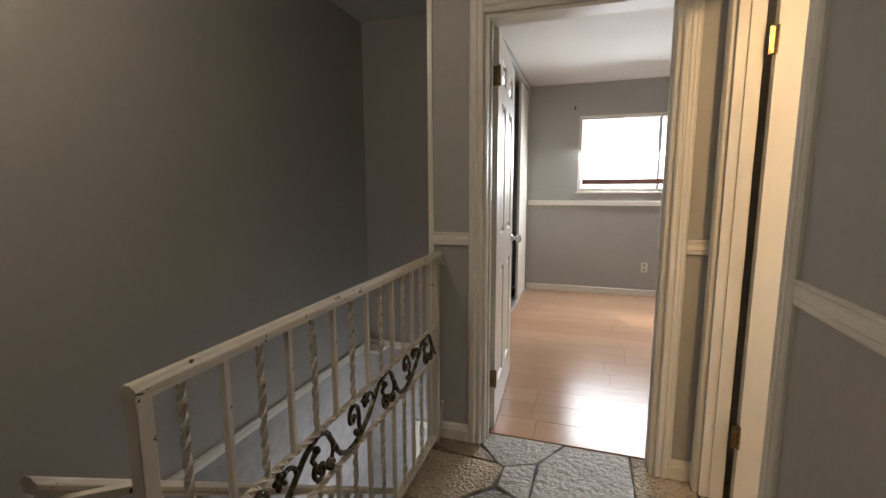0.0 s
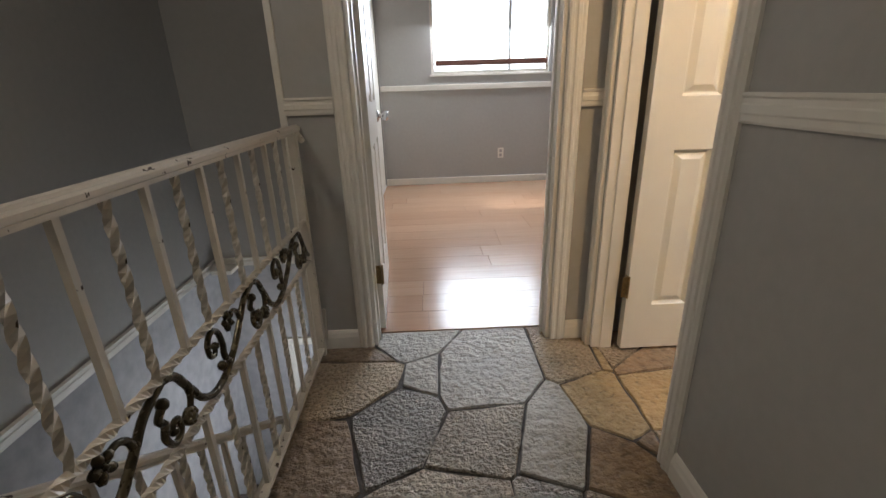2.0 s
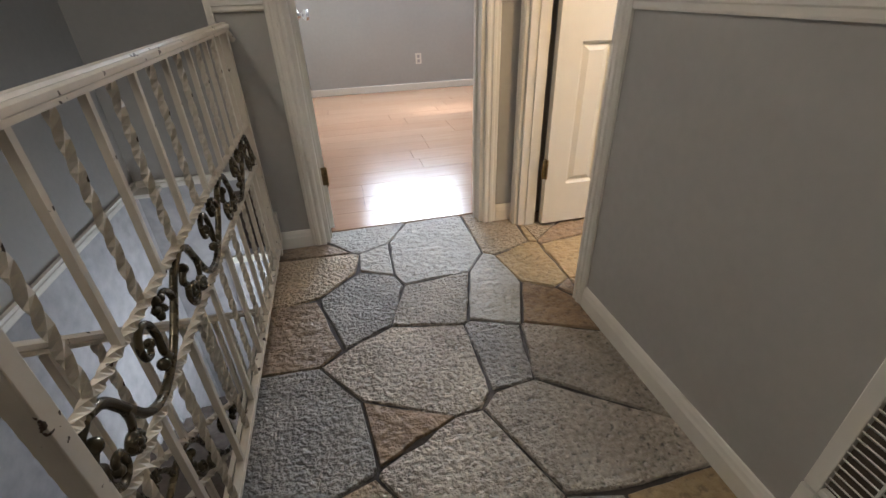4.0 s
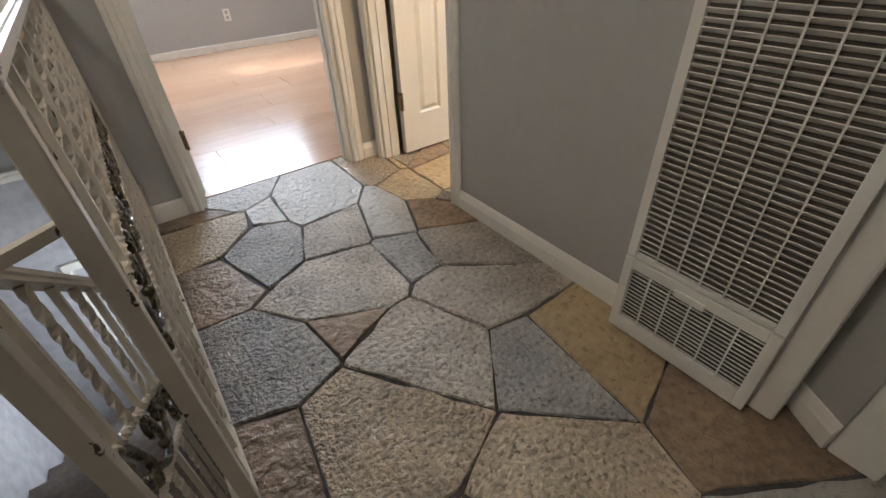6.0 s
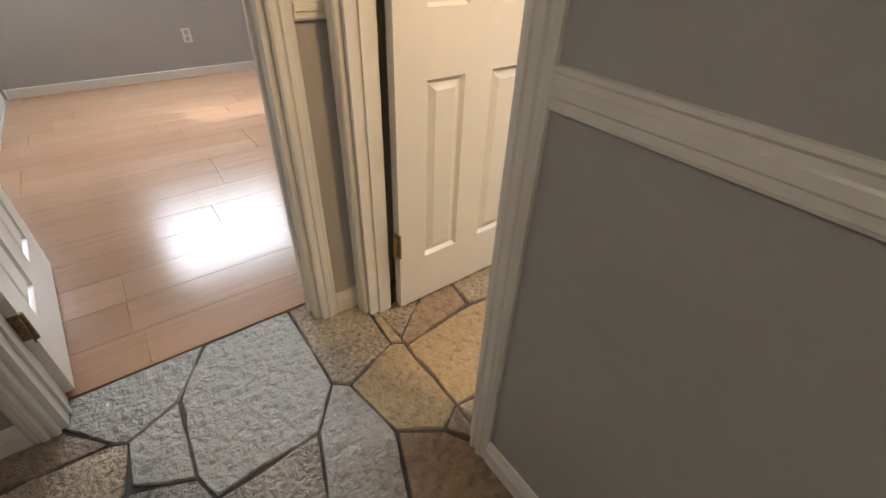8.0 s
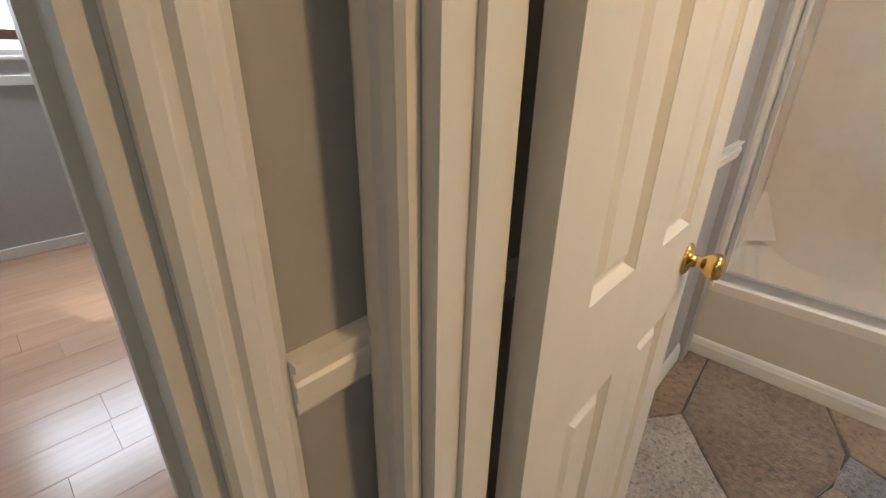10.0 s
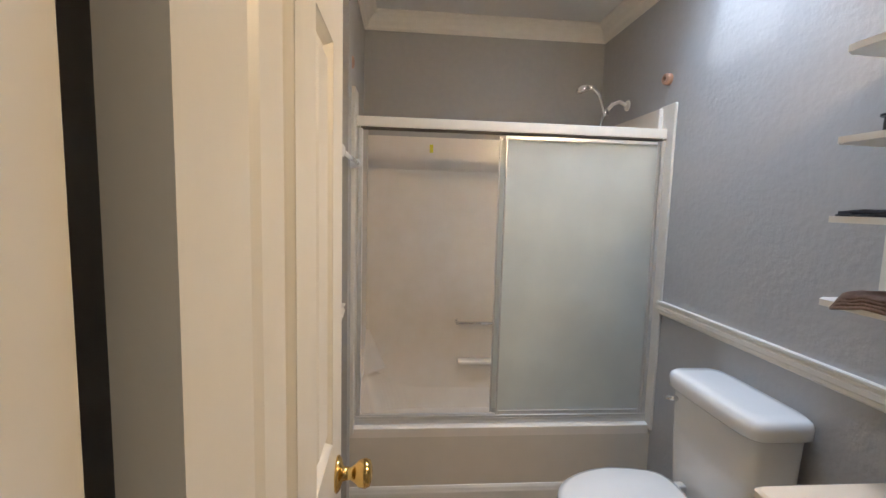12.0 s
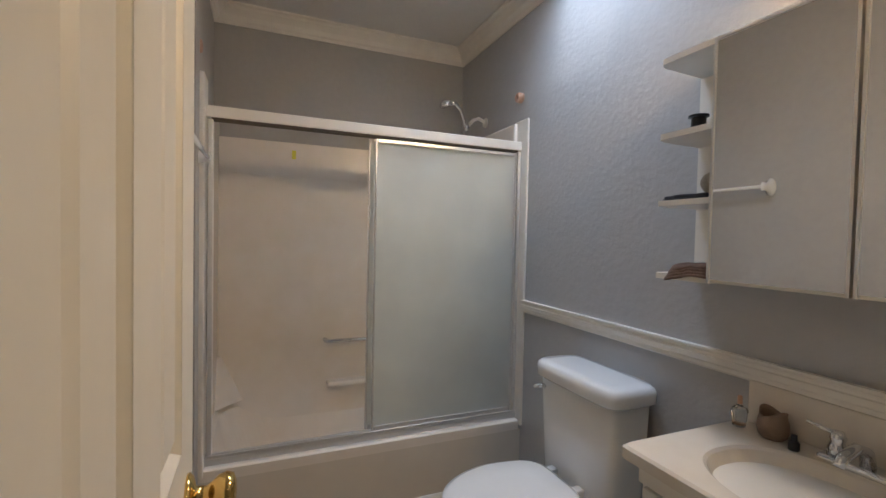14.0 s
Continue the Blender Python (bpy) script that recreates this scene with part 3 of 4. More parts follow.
for x in (0.25, 0.615, 0.9):
    part("cord", tube([(x, BYF + 0.012, WZ0 + 0.11), (x, BYF + 0.012, WZ1 - 0.002)], 0.002, 6), WHITE, blind)
part("head_rail", B((WX0 + 0.01, BYF - 0.004, WZ1 - 0.03, WX1 - 0.01, BYF + 0.028, WZ1 - 0.001), bevel=0.003), WHITE, blind)
hook = thing("curtain_hook", (WX0 - 0.055, BYF - 0.02, WZ1 + 0.09), "small dark curtain rod bracket on the wall", "bracket")
part("bracket", B((WX0 - 0.064, BYF - 0.03, WZ1 + 0.07, WX0 - 0.046, BYF, WZ1 + 0.082), (WX0 - 0.064, BYF - 0.03, WZ1 + 0.082, WX0 - 0.046, BYF - 0.018, WZ1 + 0.11), bevel=0.002), BLACK, hook)
structure("backdrop", B((-60, 80, -6, 60, 80.5, 40)), glow("bright_overcast_distance", (0.93, 0.96, 1.0), 3.4), "overexposed bright distance outside the window", "backdrop")
outlet = thing("wall_outlet", (0.62, BYF - 0.004, 0.34), "white wall outlet low on the bedroom wall", "outlet")
part("cover_plate", B((0.585, BYF - 0.006, 0.285, 0.655, BYF, 0.40), bevel=0.002), WHITE, outlet)
part("sockets", B((0.605, BYF - 0.008, 0.30, 0.635, BYF - 0.005, 0.335), (0.605, BYF - 0.008, 0.35, 0.635, BYF - 0.005, 0.385), bevel=0.002), GREY, outlet)


# ---- wrought-iron railings ----
def bar_mesh(name, h, twisted):
    bm = tube([(0, 0, h * i / 22) for i in range(23)], 0.0092, square=True, twist=h / 0.165 if twisted else 0.0)
    me = bpy.data.meshes.new(name)
    bm.normal_update()
    bm.to_mesh(me)
    bm.free()
    me.materials.append(IRON)
    return me


def smooth_line(pts, n):
    """A curve through pts, n steps between each two."""
    p = [Vector(q) for q in pts]
    out = []
    for i in range(len(p) - 1):
        a, b, c, d = p[max(i - 1, 0)], p[i], p[i + 1], p[min(i + 2, len(p) - 1)]
        for k in range(n):
            t = k / n
            out.append(0.5 * (2 * b + (c - a) * t + (2 * a - 5 * b + 4 * c - d) * t * t + (3 * b - a - 3 * c + d) * t ** 3))
    return out + [p[-1]]


# the scroll's lines, along the railing in metres and up the frieze from 0 to 1
STEM = [(0, 0.95), (0.038, 0.84), (0.070, 0.52), (0.105, 0.20), (0.155, 0.05), (0.215, 0.10), (0.275, 0.30), (0.325, 0.56), (0.368, 0.80), (0.43, 0.95)]
ROSETTE_ARM = [(0.038, 0.84), (0.060, 0.64), (0.066, 0.42), (0.055, 0.26)]
INNER_CURL = [(-0.014, 0.70), (-0.034, 0.58), (-0.022, 0.46), (-0.030, 0.30), (-0.012, 0.12), (0.014, 0.16), (0.016, 0.34), (0.000, 0.36), (-0.004, 0.26)]
HOOK_CURL = [(0.240, 0.16), (0.222, 0.36), (0.224, 0.56), (0.212, 0.80), (0.186, 0.88), (0.164, 0.76), (0.166, 0.58), (0.184, 0.54), (0.192, 0.64)]
STAR_STALK = [(0.330, 0.58), (0.322, 0.74), (0.300, 0.84), (0.268, 0.80)]
Z_CAP, Z_UP, Z_LOW, Z_FOOT = 0.956, 0.612, 0.450, 0.036
UPPER = {k: bar_mesh("upper_bar", Z_CAP - 0.014 - Z_UP, k) for k in (True, False)}
LOWER = {k: bar_mesh("lower_bar", Z_LOW - Z_FOOT, k) for k in (True, False)}


def iron_railing(name, x, y0, y1, drop, z_shift, label, first_twisted):
    """A railing panel along y; drop is the fall per metre (0 on the landing)."""
    ob = thing(name, (x, y0, z_shift), label, "railing")

    def at(y, z):
        return Vector((x, y, z + z_shift - drop * (y - y0)))

    def long_bar(nm, z, half_w, half_h, extra0=0.0, extra1=0.0):
        a, b = at(y0 - extra0, z), at(y1 + extra1, z)
        prof = [(-half_w, -half_h), (half_w, -half_h), (half_w, half_h * 0.5), (half_w * 0.7, half_h), (-half_w * 0.7, half_h), (-half_w, half_h * 0.5)]
        return part(nm, extrude_profile(prof, a, b, out=(1, 0, 0)), IRON, ob)

    a, b = at(y0 - 0.022, Z_CAP), at(y1 + 0.05, Z_CAP)
    cap = [(-0.015, -0.014), (0.015, -0.014), (0.015, -0.006), (0.019, -0.003), (0.019, 0.006), (0.015, 0.010), (0.011, 0.010), (0.008, 0.015), (-0.008, 0.015), (-0.011, 0.010), (-0.015, 0.010), (-0.019, 0.006), (-0.019, -0.003), (-0.015, -0.006)]
    part("cap_rail", extrude_profile(cap, a, b, out=(1, 0, 0)), IRON, ob, "moulded cap rail with chipped paint")
    long_bar("foot_rail", Z_FOOT, 0.013, 0.006)
    for nm, z in (("twisted_rail", Z_UP), ("twisted_rail", Z_LOW)):
        n = 150
        part(nm, tube([at(y0 + (y1 - y0) * i / n, z) for i in range(n + 1)], 0.0105, square=True, twist=(y1 - y0) / 0.125), IRON, ob)
    k, y = 0, y0 + 0.072
    while y < y1 - 0.05:
        tw = (k % 2 == 0) == first_twisted
        for nm, mesh, z in (("upper_baluster", UPPER[tw], Z_UP), ("lower_baluster", LOWER[tw], Z_FOOT)):
            b = new(nm, mesh)
            b.parent = ob
            b.location = at(y, z) - origin[ob]
        y += 0.0995
        k += 1
    # running scroll of the frieze: arches with a rosette, hooked curls and star flowers
    period, zl, zh = 0.43, Z_LOW + 0.004, Z_UP - Z_LOW - 0.004
    first = y0 + 0.477 - period * 2

    def run_of(u0, pts, r0, r1, n=7, bm=None):
        line = smooth_line([(0, u0 + u, zl + v * zh) for u, v in pts], n)
        line = [at(q[1], q[2]) for q in line if y0 + 0.008 < q[1] < y1 - 0.008]
        if len(line) < 4:
            return bm
        return tube(line, lambda f: r0 + (r1 - r0) * f, 8, bm=bm)

    for c in range(int((y1 - first) / period) + 2):
        u0 = first + c * period
        bm = run_of(u0, STEM, 0.0088, 0.0082)
        if bm:
            part("scroll_stem", bm, BRONZE, ob, "dark bronze running scroll", smooth=True)
        bm = run_of(u0, ROSETTE_ARM, 0.0078, 0.006)
        q = at(u0 + 0.050, zl + 0.20 * zh)
        if bm and y0 + 0.02 < u0 + 0.05 < y1 - 0.03:
            lathe([(0, 0.012), (0.006, 0.012), (0.009, 0.008), (0.019, 0.006), (0.020, 0.0), (0.019, -0.006), (0, -0.008)], 12, Matrix.Translation(q) @ Matrix.Rotation(math.pi / 2, 4, "Y"), bm)
            for j in range(8):
                a = 2 * math.pi * j / 8
                bmesh.ops.create_icosphere(bm, subdivisions=1, radius=0.0055, matrix=Matrix.Translation(q + Vector((0.006, 0.0135 * math.cos(a), 0.0135 * math.sin(a)))))
            part("rosette", bm, BRONZE, ob, "cast bronze rosette on its arm", smooth=True)
        elif bm:
            bm.free()
        for curl, ball in ((INNER_CURL, (-0.014, 0.70)), (HOOK_CURL, (0.205, 0.26))):
            if not y0 + 0.02 < u0 + curl[0][0] < y1 - 0.04:
                continue
            bm = run_of(u0, curl, 0.0080, 0.0058)
            if bm:
                for u, v, rad in ((*ball, 0.0125), (*curl[-1], 0.0098)):
                    bmesh.ops.create_icosphere(bm, subdivisions=2, radius=rad, matrix=Matrix.Translation(at(u0 + u, zl + v * zh)))
                part("scroll_curl", bm, BRONZE, ob, smooth=True)
        if y0 + 0.03 < u0 + 0.25 < y1 - 0.04:
            bm = run_of(u0, STAR_STALK, 0.0075, 0.0055)
            q = at(u0 + 0.262, zl + 0.80 * zh)
            for j in range(5):
                a = 2 * math.pi * j / 5 + 0.5
                d = Vector((0.25, math.cos(a), math.sin(a))).normalized()
                tube([q, q + d * 0.010, q + d * 0.018, q + d * 0.026], lambda f: 0.0045 + 0.0050 * math.sin(math.pi * min(1, f * 0.95)), 6, bm=bm)
            bmesh.ops.create_icosphere(bm, subdivisions=1, radius=0.007, matrix=Matrix.Translation(q + Vector((0.008, 0, 0))))
            part("star_flower", bm, BRONZE, ob, "cast bronze star flower", smooth=True)
    return ob, at


landing_rail, at0 = iron_railing("landing_railing", RX, 0.555, 2.025, 0.0, 0.0, "chipped white wrought-iron landing railing with a dark bronze scroll", True)
part("newel_post", B((RX - 0.0145, 0.534, -0.02, RX + 0.0145, 0.563, Z_CAP - 0.0142), bevel=0.002), IRON, landing_rail, "chipped white square post")
part("end_post", B((RX - 0.015, 2.01, 0.0, RX + 0.015, 2.04, Z_CAP - 0.0142), bevel=0.002), IRON, landing_rail)
part("wall_bracket", tube([(RX + 0.005, 2.02, 0.945), (RX + 0.005, 2.06, 0.94), (RX + 0.02, 2.08, 0.91)], 0.012, 8), IRON, landing_rail)
part("foot_bracket", tube([(RX + 0.005, 2.03, 0.036), (RX + 0.012, 2.05, 0.06), (RX + 0.016, 2.068, 0.20)], 0.011, 8, square=True), IRON, landing_rail)
stair_rail, at1 = iron_railing("stair_railing", -0.836, 0.470, 3.05, 0.72, -0.137, "chipped white wrought-iron stair railing with a bronze scroll frieze", False)
part("newel_post", B((-0.851, 0.449, -0.60, -0.821, 0.479, 0.8045), bevel=0.002), IRON, stair_rail, "chipped white square post")
part("tie_bar", tube([(-0.826, 0.470, 0.792), (RX - 0.010, 0.548, 0.786)], 0.0105, square=True), IRON, stair_rail, "short chipped bar tying the two posts")

# stairs going down beside the landing
rise, run, ytop = 0.188, 0.262, 0.36
for i in range(11):
    y = ytop + run * i
    z = -rise * (i + 1)
    structure("stair_step_%d" % (i + 1), B((SXL, y, z - 0.25, RX - 0.046, y + run + 0.02, z), bevel=0.004), STEPWOOD, "dark worn stair step", "step")
structure("trim_landing_edge", B((RX - 0.046, 0.36, -0.24, RX - 0.032, YW, -0.004), bevel=0.002), WHITE, "white fascia along the landing edge", "trim")
structure("trim_stair_recess", B((-1.41, SYF - 0.012, -0.80, BXL - 0.06, SYF + 0.012, -0.74), (-1.41, SYF - 0.012, -1.5, -1.365, SYF + 0.012, -0.80), bevel=0.003), WHITE, "white frame on the far stairwell wall", "trim")
lower_window = thing("window_2", (RX - 0.04, 2.75, -1.0), "bright narrow window beside the lower stairs", "window", kind="structure")
part("window_frame", B((RX - 0.06, 2.3, -1.5, RX - 0.03, 2.34, -0.55), (RX - 0.06, 3.16, -1.5, RX - 0.03, 3.2, -0.55), (RX - 0.06, 2.34, -0.59, RX - 0.03, 3.16, -0.55), (RX - 0.06, 2.34, -1.5, RX - 0.03, 3.16, -1.46)), WHITE, lower_window)
part("pane", B((RX - 0.042, 2.34, -1.46, RX - 0.038, 3.16, -0.59)), glow("daylit_frosted_pane", (0.92, 0.96, 1.0), 1.3), lower_window, "daylit frosted pane")

# ---- wall heater ----
HX, HY0, HY1, HZ1 = 0.358, 0.036, 0.440, 1.62
heater = thing("wall_heater", (0.41, 0.24, 0.0), "cream enamelled wall heater with louvred grilles above the stone floor", "heater")
part("casing", B((HX + 0.012, HY0 + 0.004, 0.02, XW + 0.06, HY1 - 0.004, HZ1), bevel=0.003), HEATER, heater)
# flat sheet on the casing, coloured dark for the shade between louvres
part("cavity", B((HX + 0.006, HY0 + 0.02, 0.03, HX + 0.0115, HY1 - 0.02, HZ1 - 0.03)), SHADE_BROWN, heater, "dark sheet standing in for the shade behind the louvres")
for a, b, c, d in ((HY0, 0.285, HY0 + 0.026, HZ1), (HY1 - 0.026, 0.285, HY1, HZ1), (HY0 + 0.0262, HZ1 - 0.03, HY1 - 0.0262, HZ1), (HY0 + 0.0262, 0.285, HY1 - 0.0262, 0.300)):
    part("frame_bar", B((HX - 0.006, a, b, HX + 0.012, c, d), bevel=0.002), HEATER, heater)
lower = part("lower_panel", B((HX + 0.0115, HY0 + 0.01, 0.014, HX + 0.0125, HY1 - 0.01, 0.278)), HEATER, heater, "hinged lower grille panel")
for a, b, c, d in ((HY0 - 0.001, 0.012, HY0 + 0.026, 0.280), (HY1 - 0.026, 0.012, HY1 + 0.001, 0.280), (HY0 + 0.0262, 0.246, HY1 - 0.0262, 0.280), (HY0 + 0.0262, 0.012, HY1 - 0.0262, 0.062)):
    part("panel_rim", B((HX - 0.008, a, b, HX + 0.011, c, d), bevel=0.002), HEATER, lower)
part("latch", B((HX - 0.012, 0.205, 0.236, HX - 0.008, 0.285, 0.258), bevel=0.001), HEATER, lower)
slat_bm = bmesh.new()
bmesh.ops.create_cube(slat_bm, size=1, matrix=Matrix.Rotation(radians(50), 4, "Y") @ Matrix.Diagonal((0.0125, HY1 - HY0 - 0.052, 0.0022, 1)))
slat_mesh = bpy.data.meshes.new("louvre")
slat_bm.to_mesh(slat_mesh)
slat_bm.free()
slat_mesh.materials.append(HEATER)


def louvres(parent, z0, z1, step):
    z = z0
    while z < z1:
        o = new("louvre", slat_mesh)
        o.parent = parent
        o.location = Vector((HX + 0.0, (HY0 + HY1) / 2, z)) - origin[heater]
        z += step


louvres(heater, 0.312, HZ1 - 0.035, 0.0172)
louvres(lower, 0.072, 0.242, 0.0135)
for i in range(1, 6):
    y = HY0 + 0.026 + (HY1 - HY0 - 0.052) * i / 6
    part("grille_bar", B((HX - 0.008, y - 0.002, 0.300, HX - 0.003, y + 0.002, HZ1 - 0.03)), HEATER, heater)
    part("grille_bar", B((HX - 0.0095, y - 0.002, 0.062, HX - 0.004, y + 0.002, 0.246)), HEATER, lower)
structure("baseboard_hall_5", extrude_profile(BASE_PROFILE, (XW + 0.06, -0.005, 0), (XW - 0.02, -0.135, 0), out=(-0.85, 0.52, 0)), WHITE, "white moulded baseboard turning the corner", "trim")
structure("trim_heater_side", B((HX + 0.03, HY0 - 0.062, 0.0, XW + 0.0595, HY0 + 0.0035, 2.05), bevel=0.008), WHITE, "cream wooden strip beside the heater", "trim")
structure("trim_rear_doorway", B((XW - 0.03, -0.235, 0, XW + 0.06, -0.137, 2.05), bevel=0.006), WHITE, "white casing beside the heater", "door casing")
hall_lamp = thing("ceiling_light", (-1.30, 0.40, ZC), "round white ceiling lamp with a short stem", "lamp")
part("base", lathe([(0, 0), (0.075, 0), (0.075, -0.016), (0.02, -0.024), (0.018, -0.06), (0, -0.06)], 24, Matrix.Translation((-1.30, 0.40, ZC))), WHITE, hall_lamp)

# ---- shower and tub ----
tub = thing("bathtub", (2.7, 1.35, 0), "almond enamelled bathtub set between three walls", "bathtub")
bm = B((TX, BR + 0.001, 0.0, TX + 0.02, BL - 0.001, 0.335))
part("apron", bm, TUB, tub)
yc, ya = (BR + BL) / 2, (BL - BR) / 2 - 0.001
rings = [superellipse((TX + TB) / 2, yc, (TB - TX) / 2, ya, 0.335, 60, 60), superellipse((TX + TB) / 2, yc, (TB - TX) / 2, ya, 0.378, 60, 60),
         superellipse((TX + TB) / 2, yc, (TB - TX) / 2 - 0.010, ya - 0.004, 0.384, 60, 30), superellipse((TX + TB) / 2 + 0.03, yc, (TB - TX) / 2 - 0.05, ya - 0.03, 0.380, 60, 12),
         superellipse((TX + TB) / 2 + 0.03, yc, (TB - TX) / 2 - 0.065, ya - 0.045, 0.345, 60, 8), superellipse((TX + TB) / 2 + 0.04, yc, (TB - TX) / 2 - 0.11, ya - 0.10, 0.12, 60, 6), superellipse((TX + TB) / 2 + 0.04, yc, (TB - TX) / 2 - 0.17, ya - 0.17, 0.08, 60, 4)]
part("basin", loft(rings, cap0=False), SURROUND, tub, smooth=False)

surround = thing("shower_surround", (TB, 1.35, 0.385), "beige moulded shower surround with a thin strip for the header's shade", "shower surround")
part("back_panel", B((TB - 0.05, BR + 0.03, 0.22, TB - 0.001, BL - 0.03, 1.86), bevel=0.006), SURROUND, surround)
# thin slab added to mark the band of shade below the header
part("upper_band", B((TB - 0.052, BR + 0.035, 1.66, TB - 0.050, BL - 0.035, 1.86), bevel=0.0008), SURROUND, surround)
part("side_panel", B((GX + 0.05, BL - 0.03, 0.385, TB - 0.001, BL - 0.001, 1.94), bevel=0.006), SURROUND, surround)
part("side_panel", B((GX + 0.02, BR + 0.001, 0.385, TB - 0.001, BR + 0.03, 1.94), bevel=0.006), SURROUND, surround)
part("soap_ledge", B((TB - 0.13, 0.95, 0.425, TB - 0.05, 1.49, 0.455), bevel=0.012), SURROUND, surround)
part("corner_fillet", loft([[(TB - 0.05, BL - 0.03, 0.385), (TB - 0.05, BL - 0.16, 0.385), (TB - 0.18, BL - 0.03, 0.385)], [(TB - 0.05, BL - 0.03, 0.64), (TB - 0.05, BL - 0.05, 0.64), (TB - 0.07, BL - 0.03, 0.64)]]), SURROUND, surround)
grab = thing("grab_bar", (TB - 0.10, 1.3, 0.70), "short chrome grab bar on the shower wall", "grab bar")
part("bar", tube([(TB - 0.05, 1.50, 0.70), (TB - 0.10, 1.50, 0.70), (TB - 0.112, 1.49, 0.70), (TB - 0.112, 1.06, 0.70), (TB - 0.10, 1.05, 0.70), (TB - 0.05, 1.05, 0.70)], 0.011, 10), CHROME, grab, smooth=True)
sticker = thing("sticker", (TB - 0.067, 1.69, 1.79), "small yellow sticker on the shower wall", "sticker")
part("label_strip", B((TB - 0.0600, 1.678, 1.765, TB - 0.0580, 1.700, 1.815)), YELLOW, sticker)

screen = thing("shower_screen", (GX, 1.35, 0.385), "aluminium sliding shower screen with two frosted panes pushed together", "shower screen")
SY0, SY1 = BR + 0.012, BL - 0.045
part("header", B((GX - 0.03, SY0, 1.79, GX + 0.03, SY1, 1.836), bevel=0.004), WHITE, screen, "white painted header rail")
# solid strip whose dark colour stands for shade in the slot
part("header_groove", B((GX - 0.027, SY0 + 0.02, 1.784, GX + 0.027, SY1 - 0.02, 1.79)), SHADE_BROWN, screen, "thin dark strip for the shaded slot under the header")
part("sill_track", B((GX - 0.03, SY0, 0.384, GX + 0.03, SY1, 0.412), (GX - 0.03, SY0, 0.412, GX - 0.022, SY1, 0.425), (GX - 0.003, SY0, 0.412, GX + 0.003, SY1, 0.42), bevel=0.002), ALU, screen)
for y in (SY0, SY1 - 0.026):
    part("side_jamb", B((GX - 0.022, y, 0.412, GX + 0.022, y + 0.018, 1.784), bevel=0.003), ALU, screen)
YM = 1.362
for dx, y0, y1 in ((-0.014, SY0 + 0.022, YM + 0.02), (0.014, SY0 + 0.05, YM + 0.045)):
    p = part("sliding_pane", B((GX + dx - 0.0025, y0 + 0.012, 0.435, GX + dx + 0.0025, y1 - 0.012, 1.765)), FROST, screen, "frosted glass pane")
    p.visible_shadow = False
    part("pane_frame", B((GX + dx - 0.008, y0 + 0.005, 0.422, GX + dx + 0.008, y0 + 0.012, 1.776), (GX + dx - 0.008, y1 - 0.012, 0.422, GX + dx + 0.008, y1 - 0.005, 1.776), (GX + dx - 0.008, y0 + 0.016, 0.422, GX + dx + 0.008, y1 - 0.016, 0.444), (GX + dx - 0.008, y0 + 0.016, 1.760, GX + dx + 0.008, y1 - 0.016, 1.776), bevel=0.001), ALU, p)
structure("trim_shower_right", B((TX - 0.02, BR, 0.36, GX + 0.045, BR + 0.013, 1.95), bevel=0.004), WHITE, "white strip beside the shower screen", "trim")
structure("trim_shower_left", B((TX - 0.02, BL - 0.046, 0.36, GX + 0.045, BL, 1.95), bevel=0.004), WHITE, "white strip beside the shower screen", "trim")

shower = thing("hand_shower", (2.79, BR, 2.03), "chrome hand shower with a hose on a white arm", "hand shower")
part("wall_arm", tube([(2.79, BR, 2.035), (2.79, BR + 0.050, 2.055), (2.79, BR + 0.088, 2.04), (2.79, BR + 0.123, 2.0)], 0.0105, 10), WHITE, shower, smooth=True)
part("escutcheon", lathe([(0, 0), (0.03, 0), (0.026, 0.009), (0.012, 0.012), (0, 0.012)], 20, Matrix.Translation((2.79, BR, 2.035)) @ Matrix.Rotation(-math.pi / 2, 4, "X")), WHITE, shower, smooth=True)
part("holder", lathe([(0, -0.02), (0.016, -0.02), (0.019, 0.0), (0.014, 0.022), (0, 0.022)], 14, Matrix.Translation((2.79, BR + 0.128, 1.99))), CHROME, shower, smooth=True)
part("handle", tube([(2.79, BR + 0.128, 1.97), (2.788, BR + 0.148, 2.03), (2.785, BR + 0.173, 2.09), (2.78, BR + 0.213, 2.122), (2.775, BR + 0.253, 2.118)], lambda f: 0.0105 + 0.004 * f, 12), CHROME, shower, smooth=True)
part("spray_face", lathe([(0, 0), (0.036, 0), (0.041, 0.008), (0.034, 0.026), (0.016, 0.036), (0, 0.037)], 22, Matrix.Translation((2.772, BR + 0.270, 2.094)) @ Matrix.Rotation(radians(-18), 4, "X")), CHROME, shower, smooth=True)
part("hose", tube([(2.79 + 0.02 * math.sin(i * 0.5), BR + 0.138 + 0.045 * math.sin(i * 0.31), 1.97 - 0.065 * i if i < 14 else 1.06 + 0.05 * (i - 14)) for i in range(19)], 0.0065, 8), CHROME, shower, smooth=True)
for y, s in ((BR, 1), (BL, -1)):
    rod = thing("curtain_rod_socket", (2.39, y, 2.073), "round pale wooden curtain rod socket on the wall", "rod socket", "rod sockets")
    part("ring", lathe([(0.010, 0.004), (0.010, 0.026), (0.014, 0.030), (0.024, 0.028), (0.027, 0.020), (0.027, 0.0), (0, 0.0), (0.0, 0.004), (0.010, 0.004)], 20, Matrix.Translation((2.39, y, 2.073)) @ Matrix.Rotation(-s * math.pi / 2, 4, "X")), PINEPLUG, rod, smooth=True)
towel = thing("towel_bar", (2.05, BL, 1.62), "white plastic towel bar with oval brackets", "towel bar")
